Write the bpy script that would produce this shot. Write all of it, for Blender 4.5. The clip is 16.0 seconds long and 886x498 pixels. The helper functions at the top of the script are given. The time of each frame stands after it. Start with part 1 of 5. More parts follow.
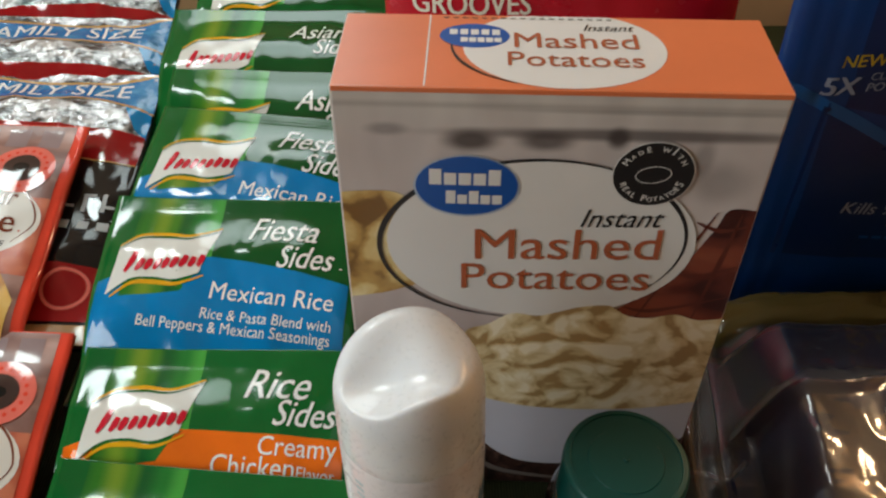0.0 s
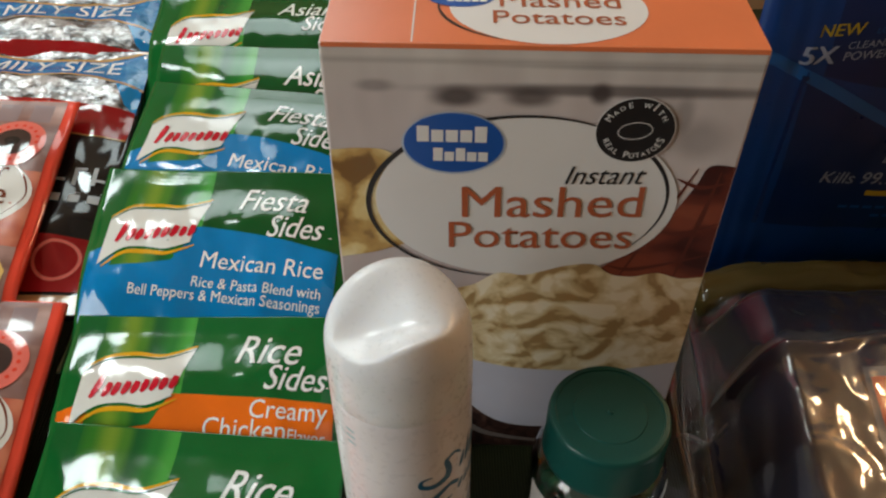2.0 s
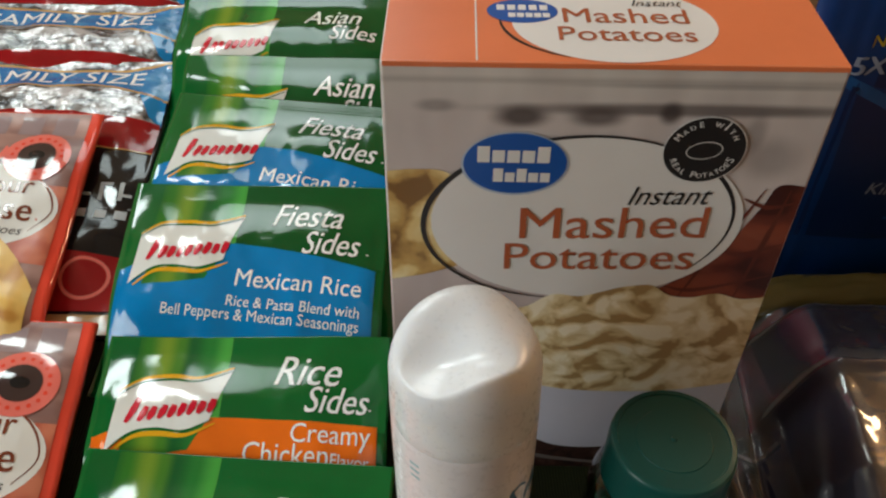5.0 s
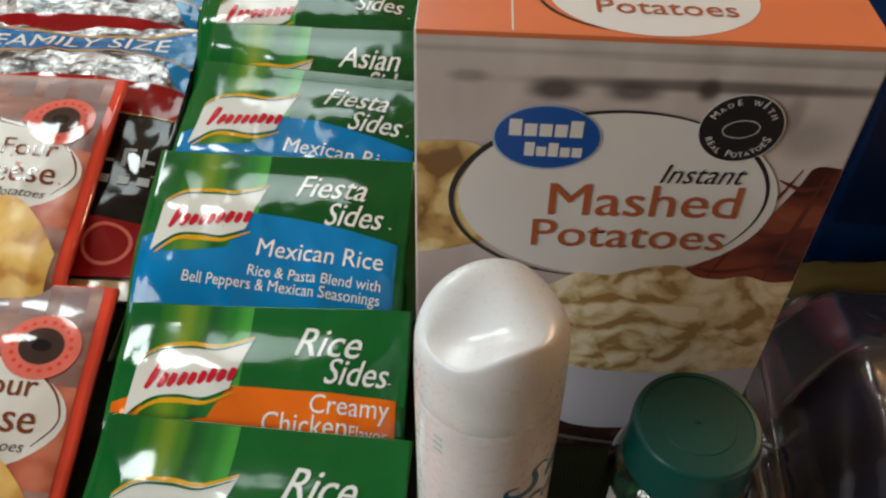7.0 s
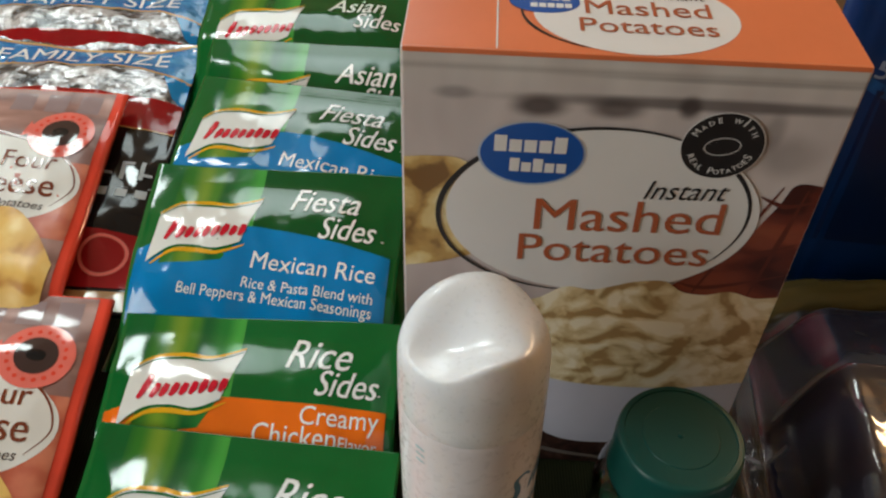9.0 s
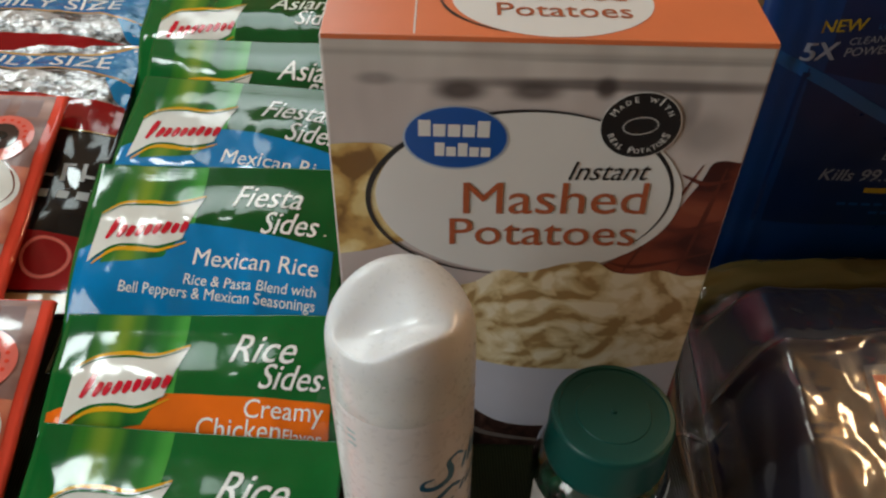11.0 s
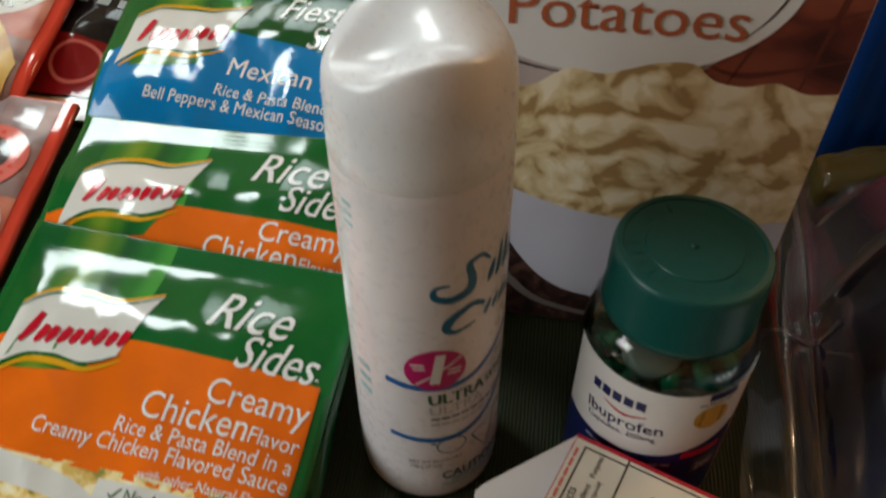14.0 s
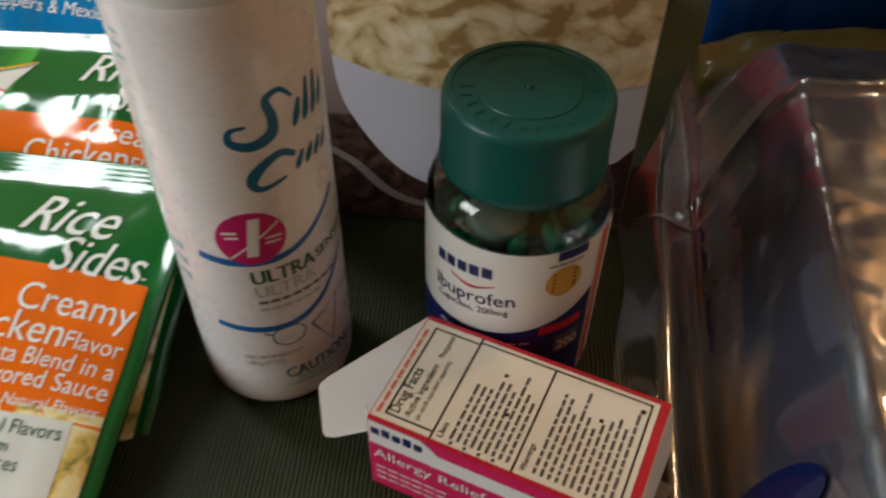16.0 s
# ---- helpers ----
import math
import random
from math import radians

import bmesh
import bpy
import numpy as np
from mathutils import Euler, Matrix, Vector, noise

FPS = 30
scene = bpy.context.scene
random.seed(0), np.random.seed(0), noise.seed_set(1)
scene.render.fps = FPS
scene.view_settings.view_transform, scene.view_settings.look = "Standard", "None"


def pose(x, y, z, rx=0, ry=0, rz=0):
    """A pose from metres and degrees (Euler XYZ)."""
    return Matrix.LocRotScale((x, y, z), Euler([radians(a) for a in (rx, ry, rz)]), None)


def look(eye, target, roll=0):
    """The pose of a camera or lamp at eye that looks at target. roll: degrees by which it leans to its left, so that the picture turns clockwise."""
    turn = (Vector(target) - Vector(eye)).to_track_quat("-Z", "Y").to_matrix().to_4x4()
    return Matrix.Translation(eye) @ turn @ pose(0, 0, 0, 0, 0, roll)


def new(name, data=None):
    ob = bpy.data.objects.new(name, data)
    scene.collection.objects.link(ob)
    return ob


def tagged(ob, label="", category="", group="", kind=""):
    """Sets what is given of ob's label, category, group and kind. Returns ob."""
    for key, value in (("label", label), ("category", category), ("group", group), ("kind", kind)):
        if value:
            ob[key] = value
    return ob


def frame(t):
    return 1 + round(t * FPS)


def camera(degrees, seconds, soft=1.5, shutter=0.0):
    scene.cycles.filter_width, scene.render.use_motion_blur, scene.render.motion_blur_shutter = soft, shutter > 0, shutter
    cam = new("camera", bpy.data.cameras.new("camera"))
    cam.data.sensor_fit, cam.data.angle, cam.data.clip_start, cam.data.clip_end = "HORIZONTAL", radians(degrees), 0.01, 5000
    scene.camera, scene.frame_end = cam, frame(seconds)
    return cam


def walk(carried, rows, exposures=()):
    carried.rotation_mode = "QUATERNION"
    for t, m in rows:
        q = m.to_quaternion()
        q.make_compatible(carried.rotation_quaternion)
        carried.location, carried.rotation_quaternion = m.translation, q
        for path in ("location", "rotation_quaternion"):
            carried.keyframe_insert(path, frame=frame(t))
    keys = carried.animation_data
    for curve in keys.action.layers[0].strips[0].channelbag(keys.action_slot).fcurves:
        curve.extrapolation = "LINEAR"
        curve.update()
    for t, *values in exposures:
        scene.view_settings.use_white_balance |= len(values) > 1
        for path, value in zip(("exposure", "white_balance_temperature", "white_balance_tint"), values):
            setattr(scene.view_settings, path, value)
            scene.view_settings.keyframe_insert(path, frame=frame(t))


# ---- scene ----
cam = camera(55.3, 16.0, soft=2.3, shutter=0.4)
METRES, EYE, TILT, LEAN, TURN = 0.33, 0.3855, -43.0, 0.0, 0.0
ROWS = [
    (0.0, 0.0, 0.0, 0.0, 0.0, 0.0, 0.0),
    (0.5, -0.0136, -0.0042, -0.0213, 0.28, -0.42, -0.35),
    (1.0, -0.0189, -0.0177, -0.0377, 0.38, -0.19, -0.39),
    (1.5, -0.0095, -0.0191, -0.0483, -0.34, -0.36, -0.05),
    (2.0, 0.0005, -0.0223, -0.0474, -0.79, -0.13, 0.23),
    (2.5, -0.0239, -0.0295, -0.0367, 0.0, 0.26, -0.28),
    (3.0, -0.0344, -0.0285, -0.0261, -0.35, 0.55, 0.04),
    (3.5, -0.0588, -0.0128, -0.0284, -1.03, -0.01, 0.03),
    (4.0, -0.0676, 0.0023, -0.024, -1.41, -0.2, 0.51),
    (6.5, -0.0805, 0.0187, -0.0203, -0.5, -1.16, 0.17),
    (7.0, -0.0868, 0.0226, -0.0265, -0.26, -1.59, -1.06),
    (7.5, -0.0893, 0.0054, -0.0376, 0.24, -1.3, -1.77),
    (8.0, -0.0811, 0.0052, -0.0462, 0.86, -1.69, -2.02),
    (8.5, -0.073, 0.009, -0.029, 0.54, -0.71, -1.87),
    (11.0, -0.0158, -0.0035, -0.0487, -1.69, -0.26, 0.19),
    (11.5, 0.0022, -0.0195, -0.0745, -2.19, -0.51, 0.61),
    (12.0, 0.0117, -0.0278, -0.0743, -2.48, -0.42, 1.11),
    (12.5, 0.0146, 0.0205, -0.0772, -2.77, -1.75, 1.75),
    (13.0, -0.0058, 0.1498, -0.0973, -3.42, -3.75, 3.77),
    (13.5, -0.0281, 0.1741, -0.1366, -2.38, -2.95, 3.65),
    (14.0, 0.0561, 0.1949, -0.2368, 5.46, -2.48, -5.61),
    (14.5, 0.1163, 0.1853, -0.3013, 7.72, -2.29, -6.16),
    (15.0, 0.1414, 0.1748, -0.3123, 6.81, -2.17, -4.78),
    (15.5, 0.1558, 0.1999, -0.3394, 5.54, -3.19, -3.68),
    (16.0, 0.1716, 0.2739, -0.3501, 2.07, -2.63, -2.81),
]
walk(cam, [(t, pose(0, 0, EYE, TILT, LEAN, TURN) @ pose(METRES * x, METRES * y, METRES * z, 90 + pitch, roll, yaw)) for t, x, y, z, yaw, pitch, roll in ROWS],
     [(0.0, -0.04), (8.5, -0.06), (11.0, -0.18), (13.6, -0.18), (14.6, 0.05), (16.0, 0.16)])

# ---- light ----
world = bpy.data.worlds.new("world")
scene.world = world
world.use_nodes = True
wn = world.node_tree.nodes
sky = world.node_tree.nodes.new("ShaderNodeTexSky")
sky.sky_type, sky.sun_disc, sky.sun_elevation, sky.sun_rotation = "NISHITA", False, radians(40), radians(-30)
world.node_tree.links.new(sky.outputs[0], wn["Background"].inputs[0])
wn["Background"].inputs[1].default_value = 0.1


def window_light(name, m, sx, sy, watts, colour):
    lamp = bpy.data.lights.new(name, "AREA")
    lamp.shape, lamp.size, lamp.size_y, lamp.energy, lamp.color = "RECTANGLE", sx, sy, watts, colour
    ob = new(name, lamp)
    ob.matrix_world = m
    return ob


WALL_Y = 0.745
window_light("window_daylight", look((-0.80, WALL_Y + 0.02, 1.19), (-0.5, 0.0, 0.4)), 0.30, 0.42, 8.0, (0.87, 1.0, 0.98))
window_light("low_window_daylight", look((-0.22, WALL_Y + 0.02, 0.60), (-0.2, 0.0, 0.15)), 0.24, 0.36, 1.3, (0.87, 1.0, 0.98))
window_light("side_window_daylight", look((-1.72, -0.45, 0.8), (0.1, 0.0, 0.35)), 1.2, 1.0, 24.0, (0.95, 1.0, 0.94))
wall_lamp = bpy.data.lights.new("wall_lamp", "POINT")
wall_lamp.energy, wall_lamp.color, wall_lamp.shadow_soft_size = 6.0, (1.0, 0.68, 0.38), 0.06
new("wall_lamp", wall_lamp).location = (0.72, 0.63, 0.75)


# ---- materials ----
def lin(r, g, b):
    return tuple((c / 255 / 12.92 if c <= 10 else ((c / 255 + 0.055) / 1.055) ** 2.4) for c in (r, g, b)) + (1.0,)


def blank(name):
    m = bpy.data.materials.new(name)
    m.use_nodes = True
    nt = m.node_tree
    return m, nt, nt.nodes["Principled BSDF"]


def node(nt, kind, **values):
    n = nt.nodes.new("ShaderNode" + kind)
    for k, v in values.items():
        if k.startswith("i_"):
            n.inputs[k[2:].replace("_", " ")].default_value = v
        else:
            setattr(n, k, v)
    return n


def object_coords(nt, scale=(1, 1, 1)):
    tc = node(nt, "TexCoord")
    mp = node(nt, "Mapping")
    mp.inputs["Scale"].default_value = scale
    nt.links.new(tc.outputs["Object"], mp.inputs["Vector"])
    return mp.outputs[0]


def ramp(nt, value, stops, mode="LINEAR"):
    r = node(nt, "ValToRGB")
    r.color_ramp.interpolation = mode
    e = r.color_ramp.elements
    (e[0].position, e[0].color), (e[1].position, e[1].color) = stops[0], stops[-1]
    for p, c in stops[1:-1]:
        e.new(p).color = c
    nt.links.new(value, r.inputs[0])
    return r.outputs[0]


def noise_tex(nt, vec, scale, detail=3.0, rough=0.55, distort=0.0):
    n = node(nt, "TexNoise")
    n.inputs["Scale"].default_value, n.inputs["Detail"].default_value = scale, detail
    n.inputs["Roughness"].default_value, n.inputs["Distortion"].default_value = rough, distort
    if vec is not None:
        nt.links.new(vec, n.inputs["Vector"])
    return n


def mix(nt, fac, a, b, how="MIX"):
    n = node(nt, "MixRGB", blend_type=how)
    for sock, v in zip(n.inputs, (fac, a, b)):
        if hasattr(v, "links"):
            nt.links.new(v, sock)
        else:
            sock.default_value = v
    return n.outputs[0]


def relief(nt, bsdf, height, strength, distance):
    b = node(nt, "Bump")
    b.inputs["Strength"].default_value, b.inputs["Distance"].default_value = strength, distance
    nt.links.new(height, b.inputs["Height"])
    nt.links.new(b.outputs[0], bsdf.inputs["Normal"])


def finish(nt, bsdf, colour, vec, rough, rough_var=0.06, wrinkle=120, strength=0.15, distance=0.001, metal=0.0, coat=0.0, spec=0.5):
    nt.links.new(colour, bsdf.inputs["Base Color"])
    n = noise_tex(nt, vec, wrinkle, 4.0)
    rr = node(nt, "MapRange")
    rr.inputs["To Min"].default_value, rr.inputs["To Max"].default_value = max(0.02, rough - rough_var), rough + rough_var
    nt.links.new(n.outputs[0], rr.inputs[0])
    nt.links.new(rr.outputs[0], bsdf.inputs["Roughness"])
    bsdf.inputs["Metallic"].default_value = metal
    bsdf.inputs["Coat Weight"].default_value = coat
    bsdf.inputs["Specular IOR Level"].default_value = spec
    if strength:
        relief(nt, bsdf, n.outputs[0], strength, distance)


def printed(name, colour, rough=0.3, var=0.12, **kw):
    """Ink on film, card or plastic: a base colour with a faint uneven tone."""
    m, nt, bsdf = blank(name)
    vec = object_coords(nt)
    n = noise_tex(nt, vec, 22, 5.0)
    dark = tuple(c * (1 - var) for c in colour[:3]) + (1,)
    lite = tuple(min(1, c * (1 + var)) for c in colour[:3]) + (1,)
    finish(nt, bsdf, ramp(nt, n.outputs[0], [(0.3, dark), (0.7, lite)]), vec, rough, **kw)
    return m


FILM = dict(rough=0.11, rough_var=0.04, wrinkle=110, strength=0.07, distance=0.001, coat=0.25)
CARD = dict(rough=0.38, wrinkle=420, strength=0.05, distance=0.0004)
green_film = printed("green_film", lin(8, 96, 42), **FILM)
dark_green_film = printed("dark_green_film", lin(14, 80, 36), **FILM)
blue_film = printed("blue_film", lin(0, 122, 186), **FILM)
orange_film = printed("orange_film", lin(240, 112, 22), **FILM)
white_film = printed("white_film", lin(222, 222, 218), var=0.04, **FILM)
letter_white = printed("letter_white", lin(238, 240, 238), var=0.03, **FILM)
red_film = printed("red_film", lin(200, 26, 48), **FILM)
yellow_film = printed("yellow_film", lin(226, 168, 30), **FILM)
coral_film = printed("coral_film", lin(228, 74, 54), **FILM)
ring_film = printed("ring_film", lin(230, 116, 104), **FILM)
black_film = printed("black_film", lin(26, 27, 30), **FILM)
dark_red_film = printed("dark_red_film", lin(150, 26, 30), **FILM)
sky_film = printed("sky_film", lin(20, 128, 190), **FILM)
gold_film = printed("gold_film", lin(196, 152, 92), **FILM)
tan_film = printed("tan_film", lin(170, 128, 84), **FILM)
brown_ink = printed("brown_ink", lin(122, 60, 40), **FILM)
grey_ink = printed("grey_ink", lin(92, 84, 82), **FILM)
logo_blue = printed("logo_blue", lin(24, 84, 168), **CARD)
logo_rim = printed("logo_rim", lin(170, 186, 208), **CARD)
card_white = printed("card_white", lin(226, 224, 224), var=0.03, **CARD)
card_orange = printed("card_orange", lin(226, 124, 80), var=0.06, **CARD)
card_brown = printed("card_brown", lin(176, 92, 58), var=0.08, **CARD)
card_black = printed("card_black", lin(34, 30, 32), var=0.1, **CARD)
card_pink = printed("card_pink", lin(206, 34, 96), **CARD)
card_red = printed("card_red", lin(196, 24, 50), **CARD)
card_cream = printed("card_cream", lin(238, 231, 216), var=0.04, **CARD)
card_navy = printed("card_navy", lin(26, 36, 92), **CARD)
ink_grey = printed("ink_grey", lin(96, 92, 92), **CARD)
teal_ink = printed("teal_ink", lin(20, 100, 140), **CARD)
swoosh_blue = printed("swoosh_blue", lin(18, 98, 172), **CARD)
pale_teal = printed("pale_teal", lin(150, 196, 204), **CARD)
magenta_ink = printed("magenta_ink", lin(196, 30, 110), **CARD)
green_ink = printed("green_ink", lin(40, 92, 66), **CARD)
pale_grey = printed("pale_grey", lin(176, 178, 178), **CARD)
bowl_white = printed("bowl_white", lin(206, 206, 222), var=0.05, **CARD)
teal_plastic = printed("teal_plastic", lin(0, 78, 74), rough=0.36, wrinkle=300, strength=0.04, distance=0.0004)
capsule_green = printed("capsule_green", lin(6, 100, 70), rough=0.12, wrinkle=60, strength=0.0)
disc_grey = printed("disc_grey", lin(118, 120, 116), rough=0.4)
gold_ink = printed("gold_ink", lin(206, 160, 66), **CARD)


def pearl_material():
    m, nt, bsdf = blank("pearl_white_plastic")
    vec = object_coords(nt)
    n = noise_tex(nt, vec, 16, 3.0)
    finish(nt, bsdf, ramp(nt, n.outputs[0], [(0.3, lin(222, 224, 230)), (0.7, lin(236, 238, 243))]), vec, 0.28, 0.03, 500, 0.0, 0.0003, coat=0.3)
    bsdf.inputs["Subsurface Weight"].default_value = 0.12
    bsdf.inputs["Subsurface Radius"].default_value = (0.006, 0.005, 0.004)
    bsdf.inputs["Subsurface Scale"].default_value = 1.0
    return m


pearl = pearl_material()


def can_paint():
    m, nt, bsdf = blank("white_can_enamel")
    vec = object_coords(nt)
    n = noise_tex(nt, vec, 30, 3.0)
    finish(nt, bsdf, ramp(nt, n.outputs[0], [(0.3, lin(222, 218, 224)), (0.7, lin(234, 230, 234))]), vec, 0.28, 0.04, 300, 0.0, 0.0003, coat=0.3)
    return m


can_white = can_paint()


def band_material():
    """The leafy green stripe: soft light and dark bands across the pouch."""
    m, nt, bsdf = blank("striped_green_film")
    vec = object_coords(nt)
    sep = node(nt, "SeparateXYZ")
    nt.links.new(vec, sep.inputs[0])
    w = noise_tex(nt, vec, 14, 2.0)
    add = node(nt, "Math", operation="MULTIPLY_ADD")
    nt.links.new(w.outputs[0], add.inputs[0])
    add.inputs[1].default_value = 0.006
    nt.links.new(sep.outputs[0], add.inputs[2])
    rng = node(nt, "MapRange")
    rng.inputs["From Min"].default_value, rng.inputs["From Max"].default_value = -0.055, -0.007
    nt.links.new(add.outputs[0], rng.inputs[0])
    c = ramp(nt, rng.outputs[0], [(0.0, lin(24, 96, 40)), (0.16, lin(48, 116, 36)), (0.36, lin(116, 148, 46)), (0.5, lin(70, 126, 40)),
                                  (0.62, lin(22, 92, 44)), (0.82, lin(36, 120, 50)), (1.0, lin(70, 160, 66))], "EASE")
    finish(nt, bsdf, c, vec, 0.11, 0.04, wrinkle=110, strength=0.07, distance=0.001, coat=0.25)
    return m


band_film = band_material()


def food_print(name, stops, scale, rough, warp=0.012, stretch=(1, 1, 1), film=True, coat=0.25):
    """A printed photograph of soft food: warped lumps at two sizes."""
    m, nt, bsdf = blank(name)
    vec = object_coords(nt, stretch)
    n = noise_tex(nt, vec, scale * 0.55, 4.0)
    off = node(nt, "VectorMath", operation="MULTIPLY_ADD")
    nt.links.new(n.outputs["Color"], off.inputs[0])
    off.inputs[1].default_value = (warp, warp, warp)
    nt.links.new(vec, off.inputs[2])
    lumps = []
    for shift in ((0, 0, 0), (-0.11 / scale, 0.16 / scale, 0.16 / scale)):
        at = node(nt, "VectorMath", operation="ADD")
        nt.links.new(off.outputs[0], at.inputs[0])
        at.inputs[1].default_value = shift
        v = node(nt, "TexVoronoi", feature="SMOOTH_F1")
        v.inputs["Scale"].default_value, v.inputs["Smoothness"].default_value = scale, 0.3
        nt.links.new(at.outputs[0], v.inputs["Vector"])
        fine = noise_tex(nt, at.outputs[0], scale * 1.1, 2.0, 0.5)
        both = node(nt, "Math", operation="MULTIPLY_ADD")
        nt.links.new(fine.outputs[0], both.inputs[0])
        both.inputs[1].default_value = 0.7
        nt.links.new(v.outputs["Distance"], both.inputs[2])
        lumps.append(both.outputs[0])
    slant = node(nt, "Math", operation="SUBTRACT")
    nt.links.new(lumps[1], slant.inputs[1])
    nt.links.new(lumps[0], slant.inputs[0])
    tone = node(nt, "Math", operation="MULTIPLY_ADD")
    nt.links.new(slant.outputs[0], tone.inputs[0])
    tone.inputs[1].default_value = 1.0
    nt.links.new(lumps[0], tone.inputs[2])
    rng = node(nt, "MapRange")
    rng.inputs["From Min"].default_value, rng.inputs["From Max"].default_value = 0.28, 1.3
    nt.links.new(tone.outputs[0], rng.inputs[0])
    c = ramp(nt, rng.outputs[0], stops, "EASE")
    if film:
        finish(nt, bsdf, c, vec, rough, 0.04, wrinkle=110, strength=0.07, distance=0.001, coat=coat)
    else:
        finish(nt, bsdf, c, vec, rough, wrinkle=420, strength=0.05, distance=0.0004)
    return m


def fold_print(name, stops, scale, stretch=(1, 1, 1), lean=0.0, light=(-0.12, 0, 0.2), shine=5.0):
    """A printed photograph of heaped mash: rounded folds with dark creases between them, lit from above."""
    m, nt, bsdf = blank(name)
    tc, mp = node(nt, "TexCoord"), node(nt, "Mapping")
    mp.inputs["Scale"].default_value, mp.inputs["Rotation"].default_value = stretch, (0, radians(lean), 0)
    nt.links.new(tc.outputs["Object"], mp.inputs["Vector"])
    bend = noise_tex(nt, mp.outputs[0], scale * 0.5, 2.0)
    off = node(nt, "VectorMath", operation="MULTIPLY_ADD")
    nt.links.new(bend.outputs["Color"], off.inputs[0])
    off.inputs[1].default_value = (1.3 / scale,) * 3
    nt.links.new(mp.outputs[0], off.inputs[2])

    def folds(shift):
        at = node(nt, "VectorMath", operation="ADD")
        nt.links.new(off.outputs[0], at.inputs[0])
        at.inputs[1].default_value = tuple(c / scale for c in shift)
        total = None
        for k, weight in ((1.0, 1.0), (2.3, 0.45), (5.5, 0.15)):
            n = noise_tex(nt, at.outputs[0], scale * k, 0.0)
            sub, mag, mul = node(nt, "Math", operation="SUBTRACT"), node(nt, "Math", operation="ABSOLUTE"), node(nt, "Math", operation="MULTIPLY_ADD")
            sub.inputs[1].default_value, mul.inputs[1].default_value = 0.5, weight
            nt.links.new(n.outputs[0], sub.inputs[0])
            nt.links.new(sub.outputs[0], mag.inputs[0])
            nt.links.new(mag.outputs[0], mul.inputs[0])
            if total is None:
                mul.inputs[2].default_value = 0.0
            else:
                nt.links.new(total, mul.inputs[2])
            total = mul.outputs[0]
        return total
    here, there = folds((0, 0, 0)), folds(light)
    slant = node(nt, "Math", operation="SUBTRACT")
    nt.links.new(here, slant.inputs[0])
    nt.links.new(there, slant.inputs[1])
    tone = node(nt, "Math", operation="MULTIPLY_ADD")
    nt.links.new(slant.outputs[0], tone.inputs[0])
    tone.inputs[1].default_value = shine
    add = node(nt, "Math", operation="MULTIPLY_ADD")
    nt.links.new(here, add.inputs[0])
    add.inputs[1].default_value, add.inputs[2].default_value = 1.5, 0.22
    nt.links.new(add.outputs[0], tone.inputs[2])
    finish(nt, bsdf, ramp(nt, tone.outputs[0], stops, "EASE"), tc.outputs["Object"], 0.38, wrinkle=420, strength=0.05, distance=0.0004)
    return m


mash_card = fold_print("mashed_potato_print", [(0.0, lin(172, 140, 94)), (0.3, lin(210, 187, 142)), (0.6, lin(227, 209, 169)), (1.0, lin(243, 231, 205))], 40, (1, 1, 1.15), 16, shine=3.4)
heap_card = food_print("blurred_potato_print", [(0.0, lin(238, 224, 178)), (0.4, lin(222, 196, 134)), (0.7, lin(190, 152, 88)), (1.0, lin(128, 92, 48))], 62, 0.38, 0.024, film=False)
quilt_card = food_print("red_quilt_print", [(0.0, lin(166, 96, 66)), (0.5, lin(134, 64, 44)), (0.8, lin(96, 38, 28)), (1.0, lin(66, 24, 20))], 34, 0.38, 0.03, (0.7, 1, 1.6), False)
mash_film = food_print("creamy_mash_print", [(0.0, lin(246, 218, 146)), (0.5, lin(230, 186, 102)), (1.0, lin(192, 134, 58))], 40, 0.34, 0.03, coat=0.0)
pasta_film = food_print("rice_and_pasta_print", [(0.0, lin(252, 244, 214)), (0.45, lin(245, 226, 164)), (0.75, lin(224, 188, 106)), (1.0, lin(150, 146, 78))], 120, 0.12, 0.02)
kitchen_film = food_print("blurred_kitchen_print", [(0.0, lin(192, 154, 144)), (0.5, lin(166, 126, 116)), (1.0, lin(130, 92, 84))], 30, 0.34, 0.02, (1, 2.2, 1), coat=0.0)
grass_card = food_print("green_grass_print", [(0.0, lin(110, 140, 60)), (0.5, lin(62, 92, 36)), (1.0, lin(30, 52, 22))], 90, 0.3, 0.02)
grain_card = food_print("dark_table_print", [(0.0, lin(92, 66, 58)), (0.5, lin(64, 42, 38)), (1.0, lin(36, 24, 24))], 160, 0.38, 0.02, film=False)


